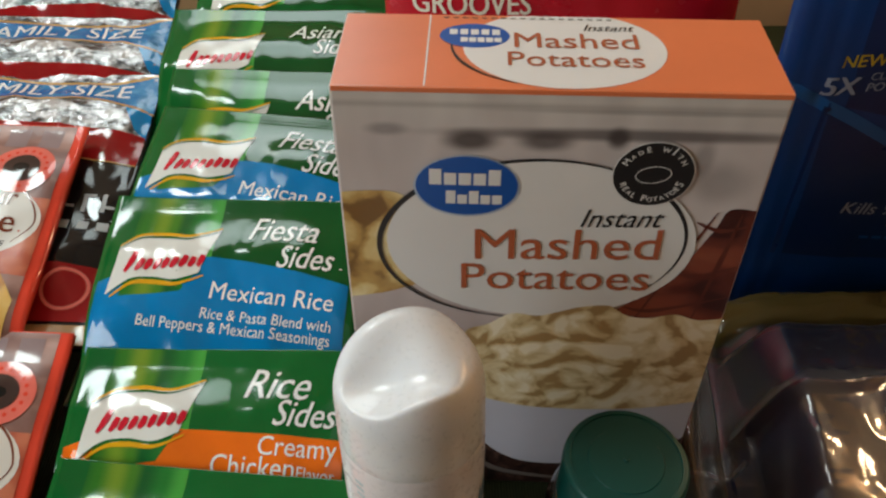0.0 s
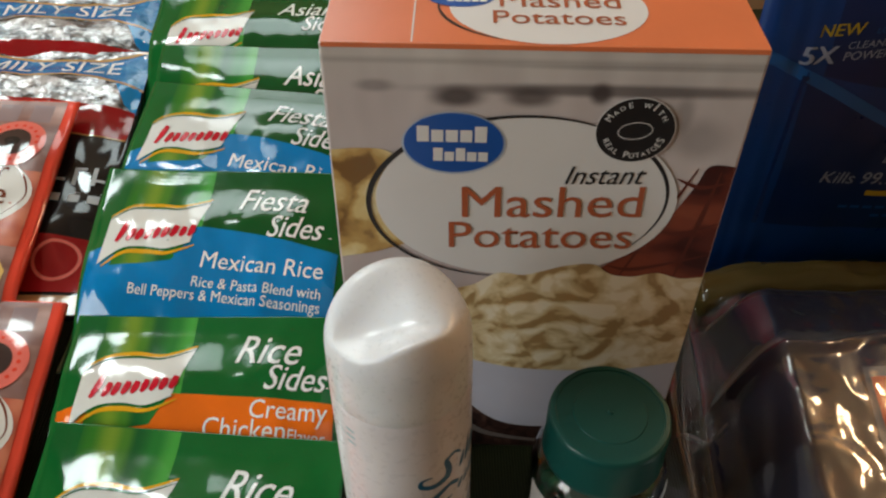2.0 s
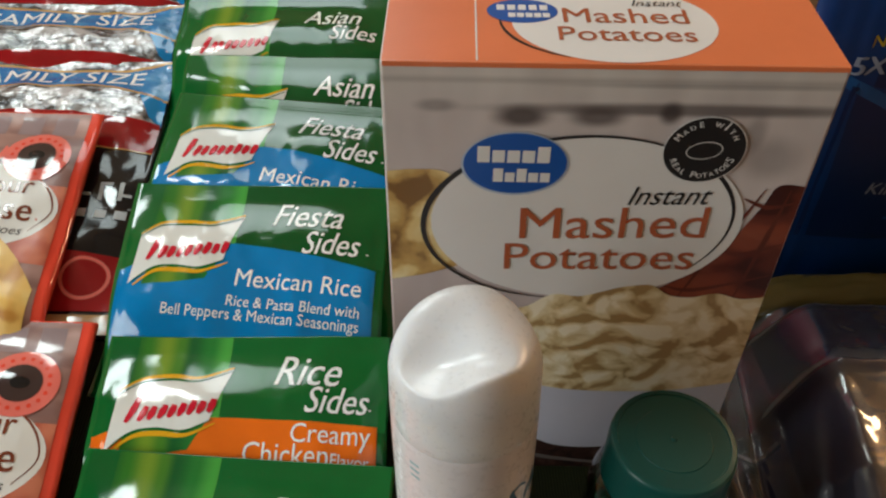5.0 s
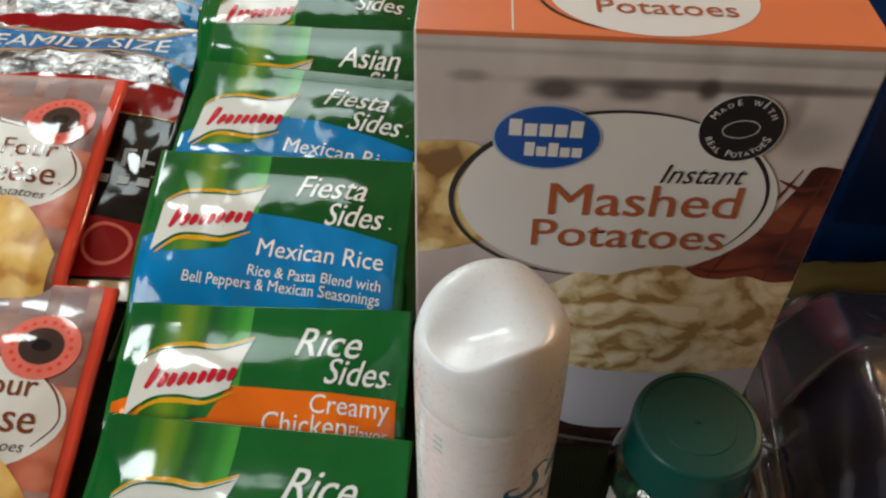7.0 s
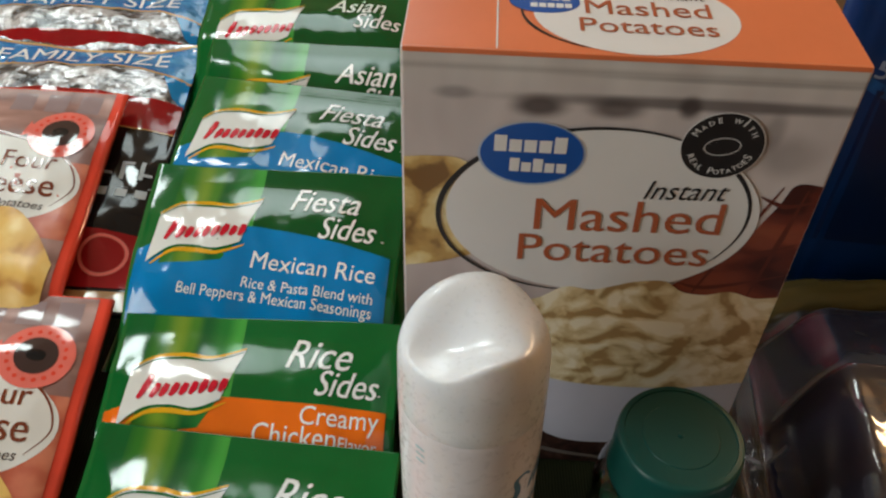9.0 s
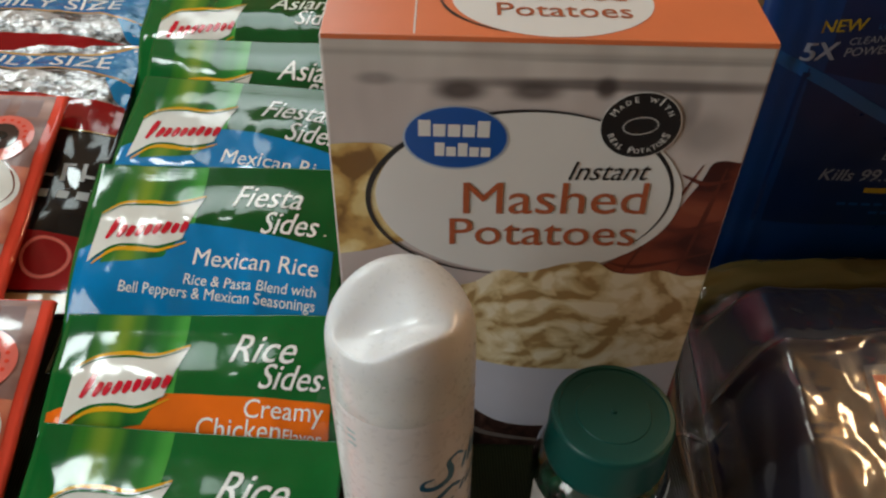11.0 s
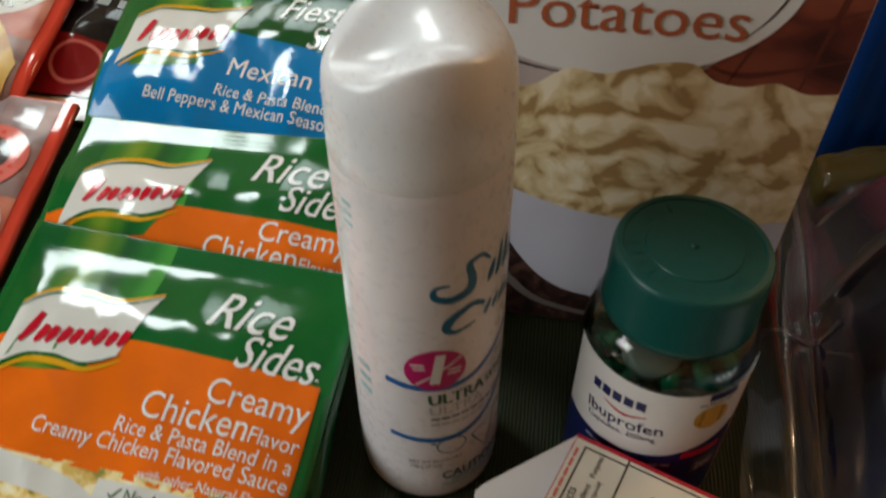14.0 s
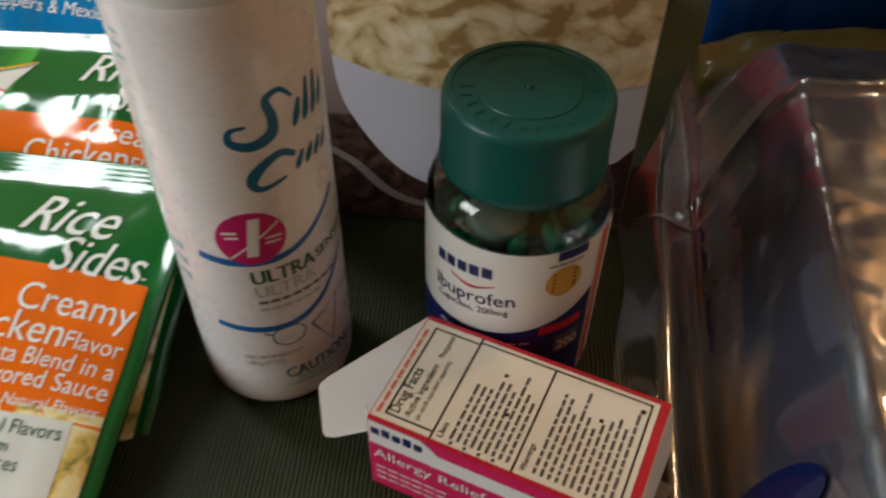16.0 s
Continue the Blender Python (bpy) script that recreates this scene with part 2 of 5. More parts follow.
def kitchen_card():
    """The carton's front: a blurred pale kitchen with a dark shelf rail."""
    m, nt, bsdf = blank("blurred_kitchen_card")
    vec = object_coords(nt)
    sep = node(nt, "SeparateXYZ")
    nt.links.new(vec, sep.inputs[0])
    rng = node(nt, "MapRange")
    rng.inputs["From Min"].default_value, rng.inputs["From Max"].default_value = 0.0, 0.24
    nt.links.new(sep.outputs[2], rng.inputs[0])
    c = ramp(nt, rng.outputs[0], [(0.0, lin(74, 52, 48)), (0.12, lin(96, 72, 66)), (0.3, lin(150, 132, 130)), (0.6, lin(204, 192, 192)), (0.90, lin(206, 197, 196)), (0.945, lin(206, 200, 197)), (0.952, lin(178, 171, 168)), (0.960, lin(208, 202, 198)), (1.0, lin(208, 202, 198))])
    # the rail and what hangs from it: middle, half width, half height, strength
    for cx, cz, rx, rz, k in ((0.030, 0.2178, 0.075, 0.0030, 0.75), (-0.029, 0.2145, 0.0105, 0.0052, 0.9), (-0.003, 0.2148, 0.0105, 0.0048, 0.8), (0.0215, 0.2165, 0.0045, 0.0050, 0.9),
                              (-0.058, 0.2185, 0.008, 0.003, 0.45), (0.060, 0.198, 0.012, 0.010, 0.35), (0.052, 0.2085, 0.004, 0.009, 0.35), (0.040, 0.2270, 0.06, 0.0012, 0.3)):
        mp = node(nt, "Mapping", vector_type="POINT")
        mp.inputs["Location"].default_value = (-cx / rx, 0, -cz / rz)
        mp.inputs["Scale"].default_value = (1 / rx, 0, 1 / rz)
        nt.links.new(vec, mp.inputs["Vector"])
        ln = node(nt, "VectorMath", operation="LENGTH")
        nt.links.new(mp.outputs[0], ln.inputs[0])
        fade = node(nt, "MapRange", interpolation_type="SMOOTHSTEP")
        for key, v in (("From Min", 0.35), ("From Max", 1.25), ("To Min", k), ("To Max", 0.0)):
            fade.inputs[key].default_value = v
        nt.links.new(ln.outputs["Value"], fade.inputs[0])
        c = mix(nt, fade.outputs[0], c, lin(74, 64, 64))
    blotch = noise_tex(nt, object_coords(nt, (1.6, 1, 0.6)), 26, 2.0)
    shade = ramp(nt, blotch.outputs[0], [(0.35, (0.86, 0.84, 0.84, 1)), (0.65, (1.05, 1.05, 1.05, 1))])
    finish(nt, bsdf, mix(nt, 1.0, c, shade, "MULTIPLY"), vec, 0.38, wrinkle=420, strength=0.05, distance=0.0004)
    return m


kitchen_front = kitchen_card()
quilt_dark = printed("quilt_seam_ink", lin(98, 42, 31), **CARD)


def soft_blot(name, colour, back):
    """A blurred dark mark in the printed kitchen, fading to the wall's tone at its rim."""
    m, nt, bsdf = blank(name)
    vec = object_coords(nt)
    n = noise_tex(nt, vec, 40, 3.0)
    finish(nt, bsdf, ramp(nt, n.outputs[0], [(0.25, colour), (0.75, back)]), vec, 0.38, wrinkle=420, strength=0.05, distance=0.0004)
    return m


plate_soft = soft_blot("plate_blur_print", lin(124, 114, 111), lin(134, 124, 120))


def foil_header():
    """Blue header printed on crinkled mirror foil: some of it stays bare."""
    m, nt, bsdf = blank("crinkled_blue_foil")
    vec = object_coords(nt)
    n = noise_tex(nt, object_coords(nt, (0.8, 1.6, 1)), 46, 4.0, 0.6, 0.6)
    c = ramp(nt, n.outputs[0], [(0.42, lin(10, 104, 172)), (0.62, lin(60, 140, 192))])
    finish(nt, bsdf, c, vec, 0.18, 0.06, 60, 0.9, 0.006, metal=0.0, coat=0.5)
    return m


def bare_foil(name, a, b):
    m, nt, bsdf = blank(name)
    vec = object_coords(nt)
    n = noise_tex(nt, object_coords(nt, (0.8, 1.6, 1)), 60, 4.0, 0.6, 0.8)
    # pale patches over dark grey put the foil's white glints into its colour
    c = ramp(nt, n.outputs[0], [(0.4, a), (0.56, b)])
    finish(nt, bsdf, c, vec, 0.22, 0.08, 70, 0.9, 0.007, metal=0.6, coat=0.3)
    return m


blue_foil = foil_header()
silver_foil = bare_foil("silver_foil_painted_glints", lin(84, 86, 90), lin(234, 235, 238))


def clear_film(name, tint, rough, bump_scale, strength, distance, shine=1.0, sheen=0.0):
    """Thin clear plastic: what lies behind shows through, and it shines more at a slant."""
    m, nt, bsdf = blank(name)
    out = nt.nodes["Material Output"]
    vec = object_coords(nt)
    n = noise_tex(nt, vec, bump_scale, 4.0, 0.6, 0.5)
    b = node(nt, "Bump")
    b.inputs["Strength"].default_value, b.inputs["Distance"].default_value = strength, distance
    nt.links.new(n.outputs[0], b.inputs["Height"])
    tr, gl, fr, mx = node(nt, "BsdfTransparent"), node(nt, "BsdfGlossy"), node(nt, "Fresnel"), node(nt, "MixShader")
    tr.inputs[0].default_value = tint
    gl.inputs["Roughness"].default_value = rough
    fr.inputs["IOR"].default_value = 1.5
    for s in (gl, fr):
        nt.links.new(b.outputs[0], s.inputs["Normal"])
    gain = node(nt, "Math", operation="MULTIPLY", use_clamp=True)
    gain.inputs[1].default_value = shine
    nt.links.new(fr.outputs[0], gain.inputs[0])
    nt.links.new(gain.outputs[0], mx.inputs[0])
    nt.links.new(tr.outputs[0], mx.inputs[1])
    if sheen:
        # fine crinkles too small to build spread part of the shine
        broad, both = node(nt, "BsdfGlossy"), node(nt, "MixShader")
        broad.inputs["Roughness"].default_value, both.inputs[0].default_value = 0.42, sheen
        nt.links.new(gl.outputs[0], both.inputs[1])
        nt.links.new(broad.outputs[0], both.inputs[2])
        nt.links.new(both.outputs[0], mx.inputs[2])
    else:
        nt.links.new(gl.outputs[0], mx.inputs[2])
    nt.links.new(mx.outputs[0], out.inputs["Surface"])
    return m


bag_film = clear_film("clear_bag_film", (0.86, 0.85, 0.82, 1), 0.11, 30, 0.10, 0.0012, 5.4, 0.4)
bottle_green = clear_film("clear_green_plastic", (0.62, 0.8, 0.73, 1), 0.06, 80, 0.04, 0.0005, 2.2)
wipe_blue = printed("blue_wipes_film", lin(0, 52, 116), rough=0.3, wrinkle=90, strength=0.2, distance=0.001)
wipe_deep = printed("deep_blue_wipes_film", lin(4, 34, 84), rough=0.3, wrinkle=90, strength=0.2, distance=0.001)
wipe_arc = printed("pale_blue_arc", lin(20, 82, 146), rough=0.3)
wipe_yellow = printed("yellow_ink", lin(170, 148, 36), rough=0.3)
wipe_white = printed("white_ink", lin(138, 148, 172), rough=0.3)
wipe_red = printed("red_ink", lin(200, 34, 24), rough=0.3)
snack_red = printed("red_snack_film", lin(190, 20, 40), rough=0.26, wrinkle=90, strength=0.25, distance=0.0015)


def fabric_navy():
    m, nt, bsdf = blank("navy_nylon")
    vec = object_coords(nt)
    n = noise_tex(nt, vec, 30, 4.0)
    finish(nt, bsdf, ramp(nt, n.outputs[0], [(0.3, lin(9, 13, 36)), (0.7, lin(18, 26, 66))]), vec, 0.45, 0.08, 260, 0.4, 0.001)
    return m


navy = fabric_navy()


def cloth_material():
    """Dark olive table cover with fine ribs."""
    m, nt, bsdf = blank("ribbed_olive_cover")
    vec = object_coords(nt)
    w = node(nt, "TexWave", wave_type="BANDS", bands_direction="X")
    w.inputs["Scale"].default_value, w.inputs["Distortion"].default_value = 210, 2.5
    w.inputs["Detail"].default_value, w.inputs["Detail Scale"].default_value = 2.0, 1.5
    nt.links.new(object_coords(nt, (1, 0.25, 1)), w.inputs["Vector"])
    n = noise_tex(nt, vec, 9, 5.0)
    base = ramp(nt, n.outputs[0], [(0.3, lin(36, 43, 25)), (0.7, lin(52, 59, 35))])
    rib = ramp(nt, w.outputs[0], [(0.2, (0.66, 0.66, 0.64, 1)), (0.8, (1.2, 1.2, 1.16, 1))])
    nt.links.new(mix(nt, 1.0, base, rib, "MULTIPLY"), bsdf.inputs["Base Color"])
    bsdf.inputs["Roughness"].default_value = 0.62
    bsdf.inputs["Specular IOR Level"].default_value = 0.25
    relief(nt, bsdf, w.outputs[0], 0.5, 0.0006)
    return m


cloth = cloth_material()


def plaster(name, a, b, scale=3.0):
    m, nt, bsdf = blank(name)
    vec = object_coords(nt)
    n = noise_tex(nt, vec, scale, 5.0)
    finish(nt, bsdf, ramp(nt, n.outputs[0], [(0.3, a), (0.7, b)]), vec, 0.8, 0.05, 90, 0.15, 0.002)
    return m


tan_wall = plaster("tan_wall_paint", lin(176, 140, 100), lin(196, 160, 118))
ceiling_paint = plaster("cream_ceiling_paint", lin(186, 168, 142), lin(204, 186, 160))
floor_wood = plaster("brown_floor", lin(92, 64, 42), lin(120, 86, 58), 6.0)
frame_paint = plaster("white_frame_paint", lin(224, 222, 216), lin(238, 236, 230), 8.0)
table_wood = plaster("dark_table_wood", lin(60, 38, 24), lin(84, 54, 34), 10.0)

# ---- mesh helpers ----


def link_mesh(name, verts, faces, material, parent=None, label="", smooth=True, normals=None):
    me = bpy.data.meshes.new(name)
    me.from_pydata(verts, [], faces)
    me.materials.append(material)
    me.polygons.foreach_set("use_smooth", [smooth] * len(me.polygons))
    if normals is not None:
        me.normals_split_custom_set_from_vertices(normals)
    me.update()
    ob = new(name, me)
    if parent:
        ob.parent = parent
    if label:
        ob["label"] = label
    return ob


def part(name, bm, material, parent=None, label="", smooth=True):
    me = bpy.data.meshes.new(name)
    bm.to_mesh(me)
    bm.free()
    me.materials.append(material)
    me.polygons.foreach_set("use_smooth", [smooth] * len(me.polygons))
    ob = new(name, me)
    if parent:
        ob.parent = parent
    if label:
        ob["label"] = label
    return ob


def box_bm(x0, x1, y0, y1, z0, z1, bevel=0.0, segments=2):
    bm = bmesh.new()
    bmesh.ops.create_cube(bm, size=1.0)
    for v in bm.verts:
        v.co = Vector((x0 if v.co.x < 0 else x1, y0 if v.co.y < 0 else y1, z0 if v.co.z < 0 else z1))
    if bevel:
        bmesh.ops.bevel(bm, geom=bm.edges[:], offset=bevel, segments=segments, affect="EDGES", profile=0.5)
    return bm


def lathe(profile, n=64, close=True):
    """A turned shape from (radius, height) pairs, bottom to top."""
    verts, faces = [], []
    for r, z in profile:
        for k in range(n):
            a = 2 * math.pi * k / n
            verts.append((r * math.cos(a), r * math.sin(a), z))
    for i in range(len(profile) - 1):
        for k in range(n):
            k2 = (k + 1) % n
            faces.append((i * n + k, i * n + k2, (i + 1) * n + k2, (i + 1) * n + k))
    if close:
        faces.append(tuple(range(n - 1, -1, -1)))
        faces.append(tuple((len(profile) - 1) * n + k for k in range(n)))
    return verts, faces


def thing(name, m, label, category, group="", kind=""):
    ob = new(name)
    ob.empty_display_size = 0.02
    ob.matrix_world = m
    return tagged(ob, label, category, group, kind)


# flat shapes in the plane of the print: lists of (x, y)
def ellipse(cx, cy, rx, ry, n=44, turn=0.0):
    c, s = math.cos(radians(turn)), math.sin(radians(turn))
    pts = [(rx * math.cos(2 * math.pi * k / n), ry * math.sin(2 * math.pi * k / n)) for k in range(n)]
    return [(cx + c * x - s * y, cy + s * x + c * y) for x, y in pts]


def oblong(x0, x1, y0, y1):
    return [(x0, y0), (x1, y0), (x1, y1), (x0, y1)]


def spline(pts, n=8):
    """A smooth line through a few points."""
    out = []
    p = [pts[0]] + list(pts) + [pts[-1]]
    for i in range(1, len(p) - 2):
        for k in range(n):
            t = k / n
            out.append(tuple(0.5 * (2 * p[i][j] + (p[i + 1][j] - p[i - 1][j]) * t + (2 * p[i - 1][j] - 5 * p[i][j] + 4 * p[i + 1][j] - p[i + 2][j]) * t * t
                                    + (3 * p[i][j] - p[i - 1][j] - 3 * p[i + 1][j] + p[i + 2][j]) * t ** 3) for j in range(2)))
    out.append(tuple(pts[-1]))
    return out


def stroke(pts, w0, w1=None, wm=None):
    """A ribbon along a line, its width going from w0 through wm to w1."""
    w1 = w0 if w1 is None else w1
    wm = (w0 + w1) / 2 if wm is None else wm
    left, right = [], []
    for i, (x, y) in enumerate(pts):
        a, b = pts[max(i - 1, 0)], pts[min(i + 1, len(pts) - 1)]
        dx, dy = b[0] - a[0], b[1] - a[1]
        d = math.hypot(dx, dy) or 1
        t = i / (len(pts) - 1)
        w = (w0 * (1 - 2 * t) + wm * 2 * t if t < 0.5 else wm * (2 - 2 * t) + w1 * (2 * t - 1)) / 2
        left.append((x - dy / d * w, y + dx / d * w))
        right.append((x + dy / d * w, y - dx / d * w))
    return left, right


def flat_bm(polys=(), strokes=()):
    bm = bmesh.new()
    for poly in polys:
        bm.faces.new([bm.verts.new((x, y, 0)) for x, y in poly])
    for left, right in strokes:
        a = [bm.verts.new((x, y, 0)) for x, y in left]
        b = [bm.verts.new((x, y, 0)) for x, y in right]
        for i in range(len(a) - 1):
            bm.faces.new((b[i], b[i + 1], a[i + 1], a[i]))
    return bm


def text_bm(body, x, y, width, turn=0.0, shear=0.0, bold=0.0, align="LEFT", tall=1.0):
    """Lettering in the built-in font, set to a width, its baseline starting (or ending) at x, y."""
    cu = bpy.data.curves.new("lettering", "FONT")
    cu.body, cu.size, cu.shear, cu.resolution_u = body, 1.0, shear, 3
    ob = bpy.data.objects.new("lettering", cu)
    me = bpy.data.meshes.new_from_object(ob)
    bm = bmesh.new()
    bm.from_mesh(me)
    bpy.data.objects.remove(ob)
    bpy.data.curves.remove(cu)
    bpy.data.meshes.remove(me)
    xs = [v.co.x for v in bm.verts]
    k = width / (max(xs) - min(xs))
    off = -min(xs) if align == "LEFT" else -max(xs)
    c, s = math.cos(radians(turn)), math.sin(radians(turn))
    for v in bm.verts:
        a, b = (v.co.x + off) * k, v.co.y * k * tall
        v.co = (x + c * a - s * b, y + s * a + c * b, 0)
    if bold > 0:
        d = bmesh.ops.duplicate(bm, geom=bm.verts[:] + bm.edges[:] + bm.faces[:])
        for v in d["geom"]:
            if isinstance(v, bmesh.types.BMVert):
                v.co += Vector((bold * k * 2.5 * c, bold * k * 2.5 * s, 0.00004))
    return bm


def lay(name, bm, surface, lift, material, parent, label="", step=0.0, crimped=False):
    """Lays a flat print on a surface: surface(x, y) gives the place; step cuts it finely enough to follow."""
    if step:
        for axis in (0, 1):
            lo, hi = min(v.co[axis] for v in bm.verts), max(v.co[axis] for v in bm.verts)
            k = math.floor(lo / step) + 1
            while k * step < hi:
                no = Vector((1, 0, 0)) if axis == 0 else Vector((0, 1, 0))
                bmesh.ops.bisect_plane(bm, geom=bm.verts[:] + bm.edges[:] + bm.faces[:], dist=1e-7, plane_co=no * (k * step), plane_no=no)
                k += 1
        for q in range(1, 25 if crimped else 0):
            bmesh.ops.bisect_plane(bm, geom=bm.verts[:] + bm.edges[:] + bm.faces[:], dist=1e-7, plane_co=(0, -0.0005 * q - 0.0001, 0), plane_no=(0, 1, 0))
    bmesh.ops.triangulate(bm, faces=bm.faces[:])
    bm.normal_update()
    for f in bm.faces:
        if f.normal.z < 0:
            f.normal_flip()
    e, normals = 3e-4, []
    for v in bm.verts:
        x, y = v.co.x, v.co.y
        p = Vector(surface(x, y))
        du, dv = Vector(surface(x + e, y)) - Vector(surface(x - e, y)), Vector(surface(x, y + e)) - Vector(surface(x, y - e))
        n = du.cross(dv).normalized()
        v.co = p + n * (lift + v.co.z)
        normals.append(n)
    me = bpy.data.meshes.new(name)
    bm.to_mesh(me)
    bm.free()
    me.materials.append(material)
    me.polygons.foreach_set("use_smooth", [True] * len(me.polygons))
    me.normals_split_custom_set_from_vertices(normals)
    ob = new(name, me)
    ob.parent = parent
    if label:
        ob["label"] = label
    return ob


def sstep(x, a, b):
    t = min(max((x - a) / (b - a), 0), 1)
    return t * t * (3 - 2 * t)


# ---- the room ----
RX0, RX1, RY0, RZ0, RZ1, TH = -1.7, 1.7, -1.9, -0.76, 2.26, 0.08
WX0, WX1, WZ0, WZ1 = -0.99, -0.61, 0.94, 1.44
VX0, VX1, VZ0, VZ1 = -0.38, -0.06, 0.38, 0.82


def slab(name, x0, x1, y0, y1, z0, z1, material, label, category):
    return tagged(part(name, box_bm(x0, x1, y0, y1, z0, z1), material, smooth=False), label, category, kind="structure")


slab("floor", RX0 - TH, RX1 + TH, RY0 - TH, WALL_Y + TH, RZ0 - TH, RZ0, floor_wood, "plain brown wooden floor under the table", "floor")
slab("ceiling", RX0 - TH, RX1 + TH, RY0 - TH, WALL_Y + TH, RZ1, RZ1 + TH, ceiling_paint, "plain cream painted ceiling above the table", "ceiling")
wall_w = thing("wall_west", pose(0, 0, 0), "plain tan painted wall with a side window opening", "wall", kind="structure")
for a, b, c, d in ((RY0, -1.08, RZ0, RZ1), (0.18, WALL_Y, RZ0, RZ1), (-1.08, 0.18, RZ0, 0.27), (-1.08, 0.18, 1.33, RZ1)):
    part("wall_panel", box_bm(RX0 - TH, RX0, a, b, c, d), tan_wall, wall_w, smooth=False)
slab("wall_east", RX1, RX1 + TH, RY0, WALL_Y, RZ0, RZ1, tan_wall, "plain tan painted wall across from the window", "wall")
slab("wall_south", RX0 - TH, RX1 + TH, RY0 - TH, RY0, RZ0, RZ1, tan_wall, "plain tan painted wall behind the viewer", "wall")
wall_n = thing("wall_north", pose(0, 0, 0), "tan painted wall with two small window openings", "wall", kind="structure")
for a, b, c, d in ((RX0 - TH, WX0, RZ0, RZ1), (WX0, WX1, RZ0, WZ0), (WX0, WX1, WZ1, RZ1), (WX1, VX0, RZ0, RZ1), (VX0, VX1, RZ0, VZ0), (VX0, VX1, VZ1, RZ1), (VX1, RX1 + TH, RZ0, RZ1)):
    part("wall_panel", box_bm(a, b, WALL_Y, WALL_Y + TH, c, d), tan_wall, wall_n, smooth=False)
for nm, x0, x1, y0, y1 in (("window_1", WX0, WX1, WZ0, WZ1), ("window_2", VX0, VX1, VZ0, VZ1)):
    win = thing(nm, pose(0, 0, 0), "white painted window frame letting in daylight", "window", kind="structure")
    for a, b, c, d in ((x0, x1, y0, y0 + 0.03), (x0, x1, y1 - 0.03, y1), (x0, x0 + 0.03, y0 + 0.03, y1 - 0.03), (x1 - 0.03, x1, y0 + 0.03, y1 - 0.03)):
        part("window_frame", box_bm(a, b, WALL_Y + 0.03, WALL_Y + 0.07, c, d, 0.004), frame_paint, win, smooth=False)

table = thing("dining_table", pose(0, 0, 0), "dark wooden table under an olive ribbed cover", "table")
part("tabletop", box_bm(-0.62, 0.72, -0.45, 0.72, -0.034, -0.002, 0.004), table_wood, table, smooth=False)
for lx in (-0.55, 0.65):
    for ly in (-0.38, 0.65):
        part("leg", box_bm(lx - 0.03, lx + 0.03, ly - 0.03, ly + 0.03, RZ0, -0.034, 0.004), table_wood, table, smooth=False)


def cover():
    n, m = 90, 90
    verts, faces = [], []
    for j in range(m + 1):
        for i in range(n + 1):
            x, y = -0.625 + 1.35 * i / n, -0.455 + 1.175 * j / m
            verts.append((x, y, 0.0005 * noise.noise(Vector((x * 14, y * 14, 3))) - 0.0008))
    for j in range(m):
        for i in range(n):
            a = j * (n + 1) + i
            faces.append((a, a + 1, a + n + 2, a + n + 1))
    return tagged(link_mesh("table_cover", verts, faces, cloth), "dark olive ribbed table cover lying flat", "table cover")


cover()


# ---- pouches ----
def pouch_shape(w, h, puff, seed, crinkle=1.0, crimp=0.012, side=0.004, pressed=9.0):
    """The height of a filled flat pouch over its width and length (y runs from 0 at the top down to -h)."""
    def height(x, y):
        v = -y
        bx = max(0.0, 1 - abs(2 * x / (w - 2 * side)) ** 2.8) ** 0.62 if abs(x) < w / 2 - side else 0.0
        by = sstep(v, crimp - 0.004, crimp + 0.026) * sstep(h - v, crimp, crimp + 0.042)
        wr = noise.noise(Vector((x * 34, y * 20, seed))) * 0.0016 + noise.noise(Vector((x * 85, y * 48, seed + 5))) * 0.0007
        wr += (0.5 - abs(noise.noise(Vector((x * 46 + y * 25, y * 15 - x * 20, seed + 9))))) * 0.0014
        z = puff * (bx * by - 1) + wr * crinkle * (0.25 + 0.75 * by)
        if v < crimp and 0.0012 < v:
            z += 0.000006 * math.sin(v * 2 * math.pi / 0.0021)
        z -= 0.011 * sstep(v, pressed - 0.012, pressed + 0.03)
        z += 0.0028 * noise.noise(Vector((x * 11, 4.0, seed))) * sstep(crimp + 0.03 - v, 0, crimp + 0.03)
        return z
    return height


